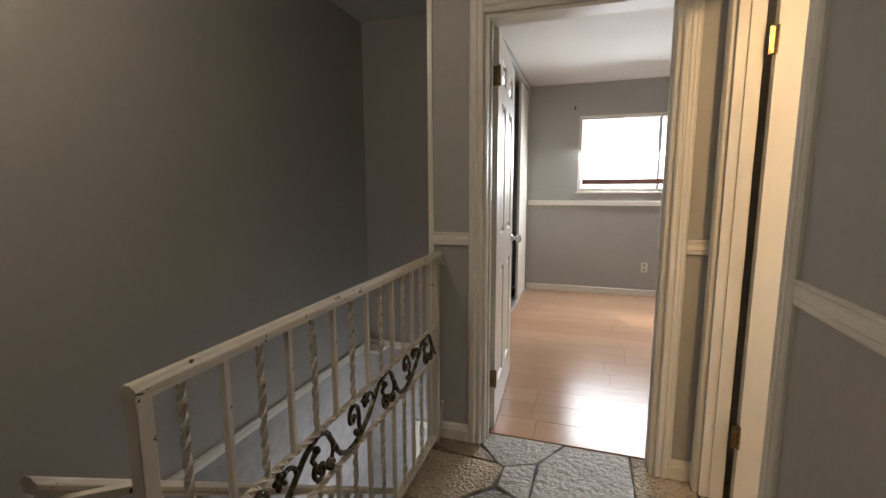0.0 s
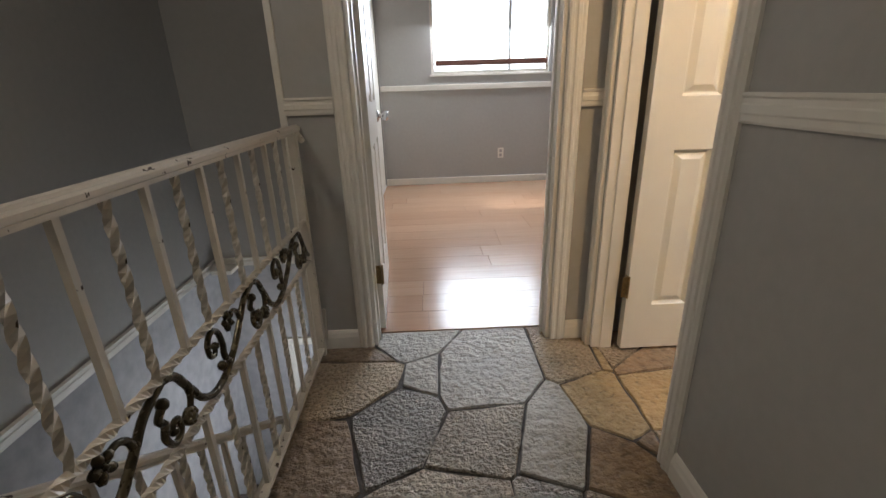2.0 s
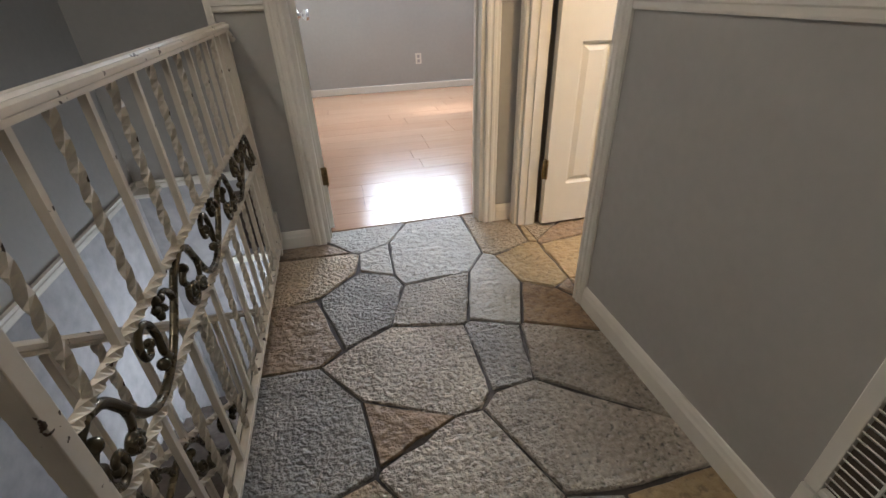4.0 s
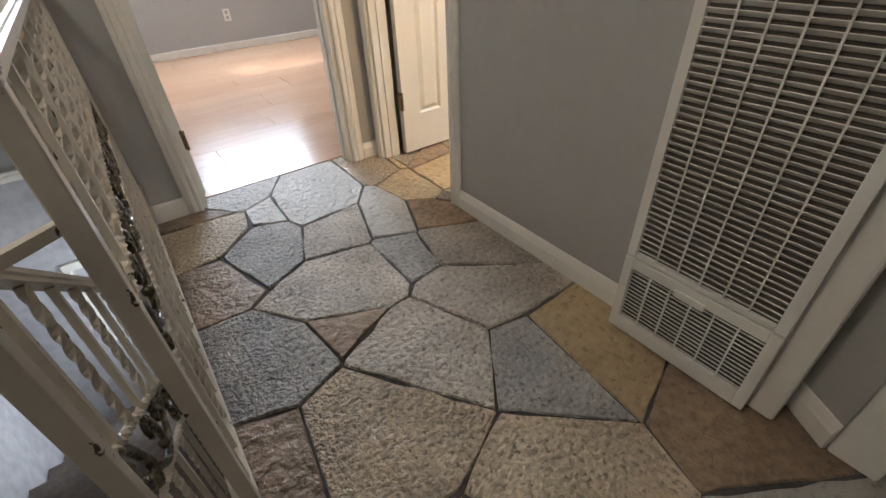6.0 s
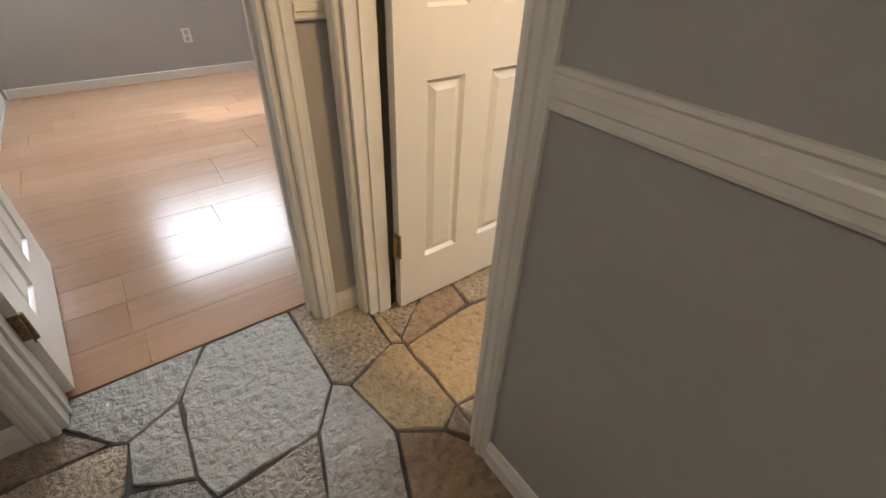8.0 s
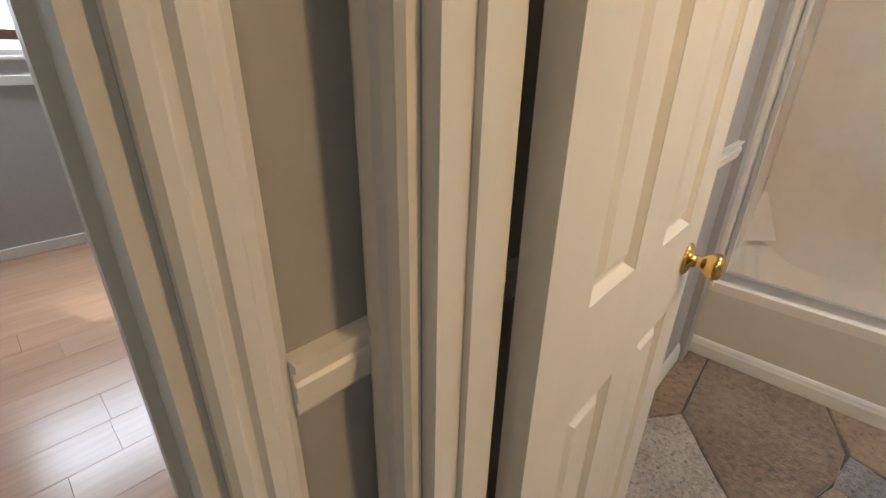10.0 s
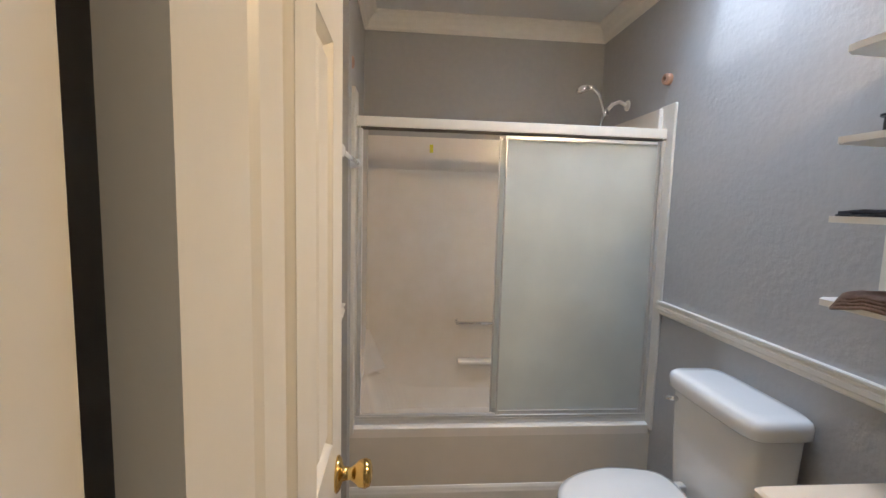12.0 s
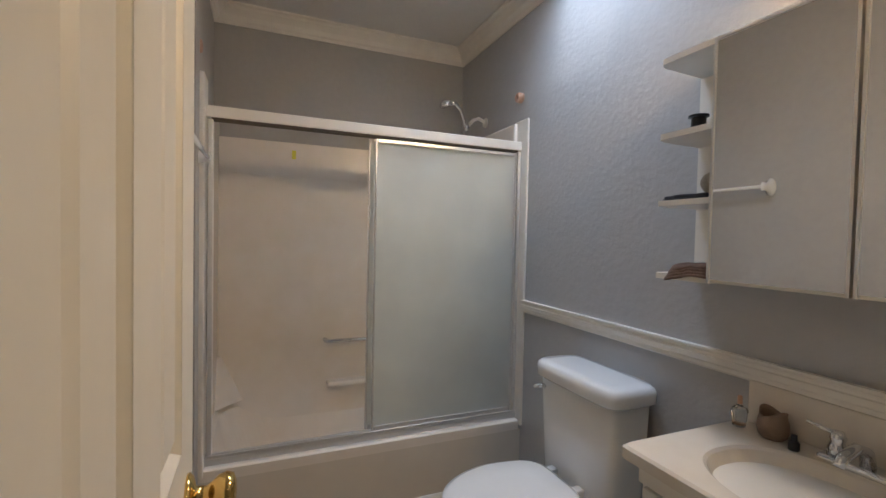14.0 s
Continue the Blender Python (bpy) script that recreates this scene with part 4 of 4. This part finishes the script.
part("bar", tube([(1.80, BL - 0.062, 1.617), (2.28, BL - 0.062, 1.617)], 0.0085, 10), PORCELAIN, towel, smooth=True)
for x in (1.80, 2.28):
    m = Matrix.Translation((x, BL, 1.617)) @ Matrix.Rotation(math.pi / 2, 4, "X") @ Matrix.Diagonal((0.75, 1.35, 1, 1))
    part("bracket", lathe([(0, 0), (0.034, 0), (0.033, 0.008), (0.020, 0.022), (0.014, 0.05), (0.016, 0.068), (0.008, 0.074), (0, 0.074)], 20, m), PORCELAIN, towel, smooth=True)

# ---- toilet ----
toilet = thing("toilet", (1.63, 0.9, 0), "white porcelain toilet with its lid down", "toilet")
TC, TT = 1.69, 1.672


def rbox(cx, cy, rx, ry, zs, power=8):
    return [superellipse(cx, cy, rx * k, ry * k2, z, 48, power) for z, k, k2 in zs]


part("tank", loft(rbox(TT, BR + 0.115, 0.205, 0.092, [(0.37, 0.86, 0.84), (0.385, 0.9, 0.9), (0.60, 0.96, 0.96), (0.782, 1.0, 1.0)])), PORCELAIN, toilet, smooth=True)
part("tank_lid", loft(rbox(TT, BR + 0.117, 0.228, 0.112, [(0.782, 0.95, 0.93), (0.790, 1.0, 1.0), (0.822, 1.0, 1.0), (0.838, 0.975, 0.955), (0.846, 0.92, 0.86), (0.849, 0.75, 0.6)], 6)), PORCELAIN, toilet, smooth=True)
part("flush_lever", tube([(TT + 0.165, BR + 0.205, 0.745), (TT + 0.165, BR + 0.222, 0.745), (TT + 0.18, BR + 0.225, 0.742), (TT + 0.205, BR + 0.224, 0.732)], lambda f: 0.010 - 0.002 * f, 10), CHROME, toilet, "chrome flush lever", smooth=True)


def egg(cy, rx, ryf, ryb, z, n=48):
    pts = []
    for i in range(n):
        a = 2 * math.pi * i / n
        s = math.sin(a)
        c = math.cos(a)
        if s < 0:
            c = math.copysign(abs(c) ** 0.45, c)
            s = -abs(s) ** 0.45
        pts.append((TC + rx * c * (1 - 0.06 * max(0, s)) * (1 + 0.12 * min(0, s)), cy + (ryf if s > 0 else ryb) * s, z * 1.05))
    return pts


CY = BR + 0.43
part("bowl", loft([egg(CY - 0.08, 0.105, 0.20, 0.20, 0.0), egg(CY - 0.08, 0.10, 0.19, 0.2, 0.05), egg(CY - 0.06, 0.095, 0.17, 0.2, 0.16), egg(CY - 0.03, 0.13, 0.20, 0.2, 0.25), egg(CY, 0.172, 0.245, 0.22, 0.34), egg(CY, 0.180, 0.255, 0.23, 0.375), egg(CY, 0.17, 0.245, 0.22, 0.388)]), PORCELAIN, toilet, smooth=True)
part("back_deck", B((TC - 0.17, BR + 0.03, 0.30, TC + 0.15, CY - 0.1, 0.400), bevel=0.02, seg=3), PORCELAIN, toilet)
part("seat", loft([egg(CY, 0.182, 0.262, 0.20, 0.390), egg(CY, 0.190, 0.268, 0.20, 0.396), egg(CY, 0.188, 0.266, 0.20, 0.408), egg(CY, 0.17, 0.25, 0.19, 0.411)]), PORCELAIN, toilet, smooth=True)
part("lid", loft([egg(CY, 0.178, 0.256, 0.195, 0.4125), egg(CY, 0.188, 0.266, 0.20, 0.418), egg(CY, 0.186, 0.264, 0.20, 0.428), egg(CY, 0.165, 0.243, 0.18, 0.436), egg(CY, 0.08, 0.12, 0.1, 0.438)]), PORCELAIN, toilet, smooth=True)
for dx in (-0.075, 0.075):
    part("seat_hinge", B((TC + dx - 0.018, CY - 0.235, 0.398, TC + dx + 0.018, CY - 0.20, 0.45), bevel=0.006), PORCELAIN, toilet)

# ---- vanity ----
VX0, VX1, VY1, VZ = 0.60, 1.185, BR + 0.455, 0.845
vanity = thing("vanity_cabinet", (0.9, BR + 0.2, 0), "cream painted vanity cabinet with panelled doors", "cabinet")
part("body", B((VX0, BR + 0.002, 0.0, VX1 - 0.03, VY1 - 0.045, VZ - 0.032), bevel=0.002), DOORWHITE, vanity)
for x0, x1 in ((VX0 + 0.015, 0.86), (0.868, VX1 - 0.045)):
    dr = part("door", B((x0, VY1 - 0.045, 0.10, x1, VY1 - 0.028, VZ - 0.09), bevel=0.003), DOORWHITE, vanity)
    part("handle", tube([(x1 - 0.03, VY1 - 0.028, 0.6), (x1 - 0.03, VY1 - 0.008, 0.6), (x1 - 0.03, VY1 - 0.008, 0.68), (x1 - 0.03, VY1 - 0.028, 0.68)], 0.004, 8), OLDBRASS, dr)
part("top_rail", B((VX0, VY1 - 0.045, VZ - 0.085, VX1 - 0.03, VY1 - 0.032, VZ - 0.034), bevel=0.002), DOORWHITE, vanity)
counter = thing("washbasin", (0.9, BR + 0.2, VZ), "cream cultured-marble washbasin slab on the vanity cabinet", "washbasin")
SCX, SCY = 0.86, BR + 0.245
outer = superellipse((VX0 + VX1) / 2, BR + 0.2285, (VX1 - VX0) / 2, 0.2265, VZ, 64, 40)


def ring_at(cx, cy, rx, ry, z, power=2.3):
    return superellipse(cx, cy, rx, ry, z, 64, power)


part("slab_and_basin", loft([[(x, y, VZ - 0.032) for x, y, z in outer], [(x, y, VZ - 0.006) for x, y, z in outer],
                             superellipse((VX0 + VX1) / 2, BR + 0.2285, (VX1 - VX0) / 2 - 0.006, 0.2205, VZ, 64, 30),
                             ring_at(SCX, SCY, 0.225, 0.165, VZ), ring_at(SCX, SCY, 0.218, 0.158, VZ - 0.006), ring_at(SCX, SCY, 0.20, 0.14, VZ - 0.045), ring_at(SCX, SCY, 0.15, 0.10, VZ - 0.10), ring_at(SCX, SCY, 0.05, 0.035, VZ - 0.125)], cap0=False), MARBLE, counter, smooth=False)
part("backsplash", B((VX0, BR + 0.001, VZ - 0.001, VX1 - 0.02, BR + 0.02, VZ + 0.115), bevel=0.004), MARBLE, counter)
part("drain", lathe([(0, 0.003), (0.02, 0.003), (0.022, 0), (0, 0)], 18, Matrix.Translation((SCX, SCY, VZ - 0.1245))), CHROME, counter)
faucet = thing("faucet", (0.91, BR + 0.06, VZ), "chrome two-handle basin faucet", "faucet")
FX, FY = 0.885, BR + 0.062
part("base_plate", B((FX - 0.085, FY - 0.026, VZ, FX + 0.085, FY + 0.026, VZ + 0.018), bevel=0.008, seg=3), CHROME, faucet, smooth=True)
for dx in (-0.055, 0.055):
    h = part("valve", lathe([(0, 0), (0.020, 0), (0.018, 0.02), (0.013, 0.032), (0.016, 0.042), (0.012, 0.056), (0, 0.058)], 18, Matrix.Translation((FX + dx, FY, VZ + 0.015))), CHROME, faucet, smooth=True)
    part("lever", tube([(FX + dx, FY, VZ + 0.066), (FX + dx + 0.02, FY + 0.008, VZ + 0.070), (FX + dx + 0.052, FY + 0.018, VZ + 0.078)] if dx > 0 else [(FX + dx, FY, VZ + 0.066), (FX + dx - 0.05, FY + 0.018, VZ + 0.078)], lambda f: 0.006 - 0.002 * f, 8), CHROME, h, smooth=True)
part("spout", tube([(FX, FY, VZ + 0.015), (FX, FY + 0.01, VZ + 0.05), (FX, FY + 0.05, VZ + 0.065), (FX, FY + 0.10, VZ + 0.055), (FX, FY + 0.112, VZ + 0.038)], lambda f: 0.014 - 0.004 * f, 12), CHROME, faucet, smooth=True)

bottle = thing("perfume_bottle", (1.150, BR + 0.075, VZ), "small clear glass perfume bottle with a wooden stopper", "bottle")
m0 = Matrix.Translation((1.150, BR + 0.075, VZ))
part("flask", lathe([(0, 0), (0.014, 0), (0.016, 0.004), (0.021, 0.042), (0.017, 0.050), (0.008, 0.054), (0.007, 0.060), (0, 0.060)], 8, m0), CLEAR, bottle)
part("liquid", lathe([(0, 0.005), (0.012, 0.005), (0.013, 0.011), (0, 0.011)], 8, m0), PINEPLUG, bottle, "amber liquid")
part("stopper", lathe([(0, 0.060), (0.006, 0.060), (0.006, 0.079), (0.004, 0.082), (0, 0.082)], 12, m0), PINEPLUG, bottle, "wooden stopper")
cup = thing("clay_cup", (1.072, BR + 0.065, VZ), "rough brown clay cup with an uneven rim", "cup")
bm = lathe([(r * 0.70, h * 0.62) for r, h in ((0, 0), (0.034, 0), (0.044, 0.012), (0.050, 0.04), (0.047, 0.07), (0.041, 0.095), (0.043, 0.108), (0.038, 0.106), (0.036, 0.09), (0.040, 0.05), (0, 0.02))], 26, Matrix.Translation((1.072, BR + 0.066, VZ)))
for v in bm.verts:
    if v.co.z > VZ + 0.05:
        v.co.z += 0.009 * math.cos(2 * math.atan2(v.co.y - BR - 0.066, v.co.x - 1.072) + 0.6)
part("body", bm, TERRA, cup, smooth=True)
dropper = thing("dropper_bottle", (1.012, BR + 0.088, VZ), "tiny black dropper bottle on the vanity top", "bottle")
m0 = Matrix.Translation((1.012, BR + 0.088, VZ)) @ Matrix.Scale(0.85, 4)
part("body", lathe([(0, 0), (0.013, 0), (0.014, 0.003), (0.014, 0.022), (0.008, 0.027), (0, 0.027)], 16, m0), BLACK, dropper, smooth=True)
part("cap", lathe([(0, 0.027), (0.008, 0.027), (0.007, 0.043), (0, 0.044)], 12, m0), BLACK, dropper)

# ---- mirror cabinet with open end shelves ----
MX, MY, MZ0, MZ1 = 1.16, BR + 0.208, 1.235, 1.845
cab = thing("mirror_cabinet", (0.85, BR, MZ0), "wall cabinet with two mirror doors above the vanity", "mirror cabinet")
part("body", B((XB + 0.006, BR + 0.001, MZ0, MX - 0.001, MY - 0.018, MZ1), bevel=0.002), WHITE, cab)
for x0, x1 in ((0.864, MX), (XB + 0.008, 0.858)):
    d = part("door", B((x0, MY - 0.018, MZ0 - 0.004, x1, MY - 0.004, MZ1 + 0.002), bevel=0.001), WHITE, cab)
    part("mirror", B((x0 + 0.006, MY - 0.004, MZ0 + 0.004, x1 - 0.006, MY, MZ1 - 0.005)), MIRROR, d, "plain mirror glass")
    part("edge_strip", B((x0, MY - 0.004, MZ0 - 0.004, x0 + 0.006, MY + 0.003, MZ1 + 0.002), (x1 - 0.006, MY - 0.004, MZ0 - 0.004, x1, MY + 0.003, MZ1 + 0.002), (x0 + 0.006, MY - 0.004, MZ1 - 0.005, x1 - 0.006, MY + 0.003, MZ1 + 0.002)), ALU, d)
shelf = thing("end_shelves", (1.25, BR, MZ0), "white open shelves at the end of the mirror cabinet", "shelves")
part("back_strip", B((MX + 0.001, BR + 0.001, MZ0 + 0.009, MX + 0.19, BR + 0.010, MZ1 - 0.009)), WHITE, shelf)
for z in (1.236, 1.442, 1.632, 1.845):
    bm = bmesh.new()
    pts = [(MX, BR + 0.001), (MX + 0.185, BR + 0.001), (MX + 0.185, BR + 0.02), (MX + 0.176, MY - 0.03), (MX + 0.16, MY - 0.004), (MX, MY - 0.004)]
    loft([[(x, y, z - 0.008) for x, y in pts], [(x, y, z + 0.008) for x, y in pts]], bm)
    part("board", bm, WHITE, shelf)
zt = 1.642
spool = thing("spool", (1.245, MY - 0.06, zt), "small black plastic spool on the shelf", "spool")
part("body", lathe([(0, 0), (0.024, 0), (0.024, 0.005), (0.019, 0.007), (0.019, 0.036), (0.026, 0.038), (0.026, 0.043), (0, 0.043)], 22, Matrix.Translation((1.245, MY - 0.06, 1.640))), BLACK, spool)


def folded(name, cx, cy, z, sx, sy, layers, material, label, category, seed, droop=0.0):
    rnd = random.Random(seed)
    ob = thing(name, (cx, cy, z), label, category)
    for i in range(layers):
        bm = bmesh.new()
        n = 10
        grid = {}
        for a in range(n + 1):
            for b in range(n + 1):
                u, v = a / n - 0.5, b / n - 0.5
                edge = max(abs(u), abs(v)) * 2
                h = 0.004 * noise.noise((u * 5 + seed, v * 5, i * 1.7)) - 0.004 * max(0, edge - 0.8) * 4
                grid[a, b] = bm.verts.new((cx + u * sx * (1 - 0.05 * i) + 0.006 * noise.noise((v * 4, i, seed)), cy + v * sy * (1 - 0.04 * i) + droop * max(0, v - 0.3) * 0.2, z + 0.003 + 0.0075 * (i + 1) + h - droop * max(0, v - 0.38) * max(0, u + 0.05) * 2.2))
        for a in range(n):
            for b in range(n):
                bm.faces.new((grid[a, b], grid[a + 1, b], grid[a + 1, b + 1], grid[a, b + 1]))
        ext = bmesh.ops.extrude_face_region(bm, geom=bm.faces[:])
        bmesh.ops.translate(bm, verts=[v for v in ext["geom"] if isinstance(v, bmesh.types.BMVert)], vec=(0, 0, -0.0075))
        bmesh.ops.recalc_face_normals(bm, faces=bm.faces[:])
        part("fold", bm, material, ob, smooth=True)
    return ob


folded("black_cloth", 1.245, MY - 0.08, 1.448, 0.14, 0.13, 2, BLACKCLOTH, "flat black folded cloth on the shelf", "cloth", 3)
folded("brown_cloth", 1.222, MY - 0.066, 1.242, 0.125, 0.13, 4, CLOTH, "brown folded washcloth hanging over the shelf edge", "cloth", 8, 0.13)
sponge = thing("sponge", (1.215, MY - 0.10, 1.468), "rounded beige sponge on the black cloth", "sponge")
bm = bmesh.new()
bmesh.ops.create_icosphere(bm, subdivisions=3, radius=1, matrix=Matrix.Translation((1.215, MY - 0.10, 1.497)) @ Matrix.Diagonal((0.036, 0.045, 0.033, 1)))
part("body", bm, SPONGE, sponge, smooth=True)
lamp = thing("vanity_lamp", (0.86, BR, 2.06), "white lamp bar over the mirror cabinet", "lamp")
part("back_plate", B((0.62, BR + 0.001, 2.04, 1.10, BR + 0.03, 2.16), bevel=0.004), WHITE, lamp)
part("shade", B((0.63, BR + 0.03, 2.05, 1.09, BR + 0.11, 2.15), bevel=0.015, seg=3), glow("lit_frosted_glass", (1.0, 0.78, 0.52), 7.0), lamp, "lit frosted glass shade")

# ---- flagstones ----
# each stone: centre, kind and reach
HALL_STONES = ((-0.438, 1.899, "pale", 0.1062), (-0.150, 1.727, "pale", 0.1275), (0.485, 1.723, "tan", 0.0995), (0.574, 1.490, "gold", 0.2189), (0.695, 1.710, "gold", 0.1675), (0.611, 1.427, "brown", 0.2325),
               (0.231, 1.431, "pale", 0.1371), (0.477, 1.336, "rust", 0.2037), (-0.364, 1.734, "pale", 0.1386), (-0.409, 1.635, "blue", 0.1583), (-0.138, 1.539, "grey", 0.1288), (-0.515, 1.749, "tan", 0.1550),
               (-0.506, 1.606, "brown", 0.1395), (-0.212, 1.225, "grey", 0.1153), (0.144, 1.224, "blue", 0.1116), (0.401, 1.169, "grey", 0.1740), (0.182, 0.875, "grey", 0.0955), (-0.532, 0.997, "blue", 0.0651),
               (-0.305, 1.025, "rust", 0.0627), (-0.171, 0.734, "grey", 0.0808), (0.114, 0.518, "blue", 0.0562), (0.190, 0.510, "gold", 0.0536), (-0.387, 0.587, "tan", 0.0743), (-0.192, 0.184, "tan", 0.0436),
               (-0.645, 0.622, "brown", 0.0412), (0.350, 0.018, "rust", 0.0010), (-0.510, 1.838, "brown", 0.1263), (-0.477, 0.066, "grey", 0.0827), (-0.322, -0.300, "blue", 0.0738), (0.123, -0.359, "pale", 0.0503),
               (-0.677, 0.101, "tan", 0.0863), (-0.657, -0.349, "tan", 0.0851))
BATH_STONES = ((0.766, 1.924, "rust", 0.0104), (0.799, 1.674, "gold", 0.0238), (0.840, 1.913, "tan", 0.0103), (1.568, 1.652, "grey", 0.1342), (1.628, 1.578, "brown", 0.1565), (1.710, 1.324, "rust", 0.1000),
               (1.724, 1.123, "rust", 0.1015), (1.597, 1.368, "blue", 0.1836), (1.621, 1.726, "rust", 0.0647), (0.671, 2.041, "tan", 0.0010), (0.762, 1.257, "tan", 0.0236), (1.356, 1.252, "grey", 0.1524),
               (1.557, 1.383, "tan", 0.2032), (1.537, 1.434, "gold", 0.1903), (1.474, 1.075, "blue", 0.1603), (0.963, 0.804, "grey", 0.0894), (1.759, 1.012, "tan", 0.0612), (1.153, 0.678, "tan", 0.1033),
               (1.641, 1.124, "brown", 0.1570))


def clip(poly, px, py, nx, ny):
    """The part of a polygon on the side of the line through (px, py) away from (nx, ny)."""
    out = []
    for i, a in enumerate(poly):
        b = poly[(i + 1) % len(poly)]
        da, db = (a[0] - px) * nx + (a[1] - py) * ny, (b[0] - px) * nx + (b[1] - py) * ny
        if da <= 0:
            out.append(a)
        if da * db < 0:
            f = da / (da - db)
            out.append((a[0] + (b[0] - a[0]) * f, a[1] + (b[1] - a[1]) * f))
    return out


def flagstones(parent, seeds, x0, y0, x1, y1, seed):
    rnd = random.Random(seed)
    for i, (sx, sy, kind, size) in enumerate(seeds):
        poly = [(x0, y0), (x1, y0), (x1, y1), (x0, y1)]
        for j, (tx, ty, _, other) in enumerate(seeds):
            if j != i and poly:
                dx, dy = tx - sx, ty - sy
                d = math.hypot(dx, dy)
                f = 0.5 + (size - other) / (2 * d * d) - 0.0022 / d
                poly = clip(poly, sx + dx * f, sy + dy * f, dx, dy)
        if len(poly) < 3:
            continue
        gx, gy = sum(p[0] for p in poly) / len(poly), sum(p[1] for p in poly) / len(poly)
        ring = []
        for a, b in zip(poly, poly[1:] + poly[:1]):
            length = math.hypot(b[0] - a[0], b[1] - a[1])
            n = max(2, int(length / 0.055))
            for k in range(n):
                f = k / n
                x, y = a[0] + (b[0] - a[0]) * f, a[1] + (b[1] - a[1]) * f
                cx, cy = gx - x, gy - y
                cd = math.hypot(cx, cy) + 1e-6
                push = (0.002 if k else 0.0035) + 0.010 * noise.noise((x * 9, y * 9, seed)) + 0.004 * noise.noise((x * 40, y * 40, seed))
                ring.append((x + cx / cd * push, y + cy / cd * push))
        lift = rnd.uniform(-0.002, 0.002)
        bm = bmesh.new()
        lo, mid, hi = [], [], []
        for x, y in ring:
            cx, cy = gx - x, gy - y
            cd = math.hypot(cx, cy) + 1e-6
            lo.append(bm.verts.new((x, y, -0.0105)))
            mid.append(bm.verts.new((x + cx / cd * 0.001, y + cy / cd * 0.001, -0.005 + lift)))
            hi.append(bm.verts.new((x + cx / cd * 0.004, y + cy / cd * 0.004, 0.0 + lift)))
        n = len(ring)
        for a, b in ((lo, mid), (mid, hi)):
            for k in range(n):
                bm.faces.new((a[k], a[(k + 1) % n], b[(k + 1) % n], b[k]))
        c = bm.verts.new((gx, gy, lift + 0.001))
        for k in range(n):
            bm.faces.new((hi[k], hi[(k + 1) % n], c))
        bmesh.ops.recalc_face_normals(bm, faces=bm.faces[:])
        ob = part("flagstone", bm, STONE[kind], parent)


floor_hall = structure("floor_stone_hall", B((RX - 0.03, -0.62, -0.0095, RX - 0.025, -0.6, -0.0085)), JOINT, "irregular grey, tan and brown flagstone floor", "stone floor")
flagstones(floor_hall, HALL_STONES, RX - 0.028, -0.6, 0.472, YB - 0.011, 4)
floor_bath = structure("floor_stone_bathroom", B((2.30, BR + 0.02, -0.0095, 2.31, BR + 0.03, -0.0085)), JOINT, "irregular brown and grey flagstone bathroom floor", "stone floor")
flagstones(floor_bath, BATH_STONES, 0.474, BR, 2.325, BL, 9)

# ---- laminate planks ----
floor_wood = structure("floor_laminate", B((BXL, BYF - 0.02, -0.012, BXL + 0.01, BYF - 0.01, -0.011)), PLANKS[0], "glossy pale reddish laminate plank floor", "laminate floor")
rnd = random.Random(5)
pw = 0.192
y = YB - 0.008
row = 0
while y < BYF:
    w = min(pw, BYF - y)
    x = BXL - 0.05 - rnd.uniform(0.0, 1.1)
    while x < BXR:
        a, b = max(x, BXL - 0.05), min(x + 1.21, BXR)
        if b - a > 0.02:
            k = rnd.randrange(3)
            bm = B((a + 0.0006, y + 0.0006, -0.010, b - 0.0006, y + w - 0.0006, 0.0), bevel=0.0006, seg=1)
            part("plank", bm, PLANKS[k], floor_wood)
        x += 1.21
    y += pw
    row += 1
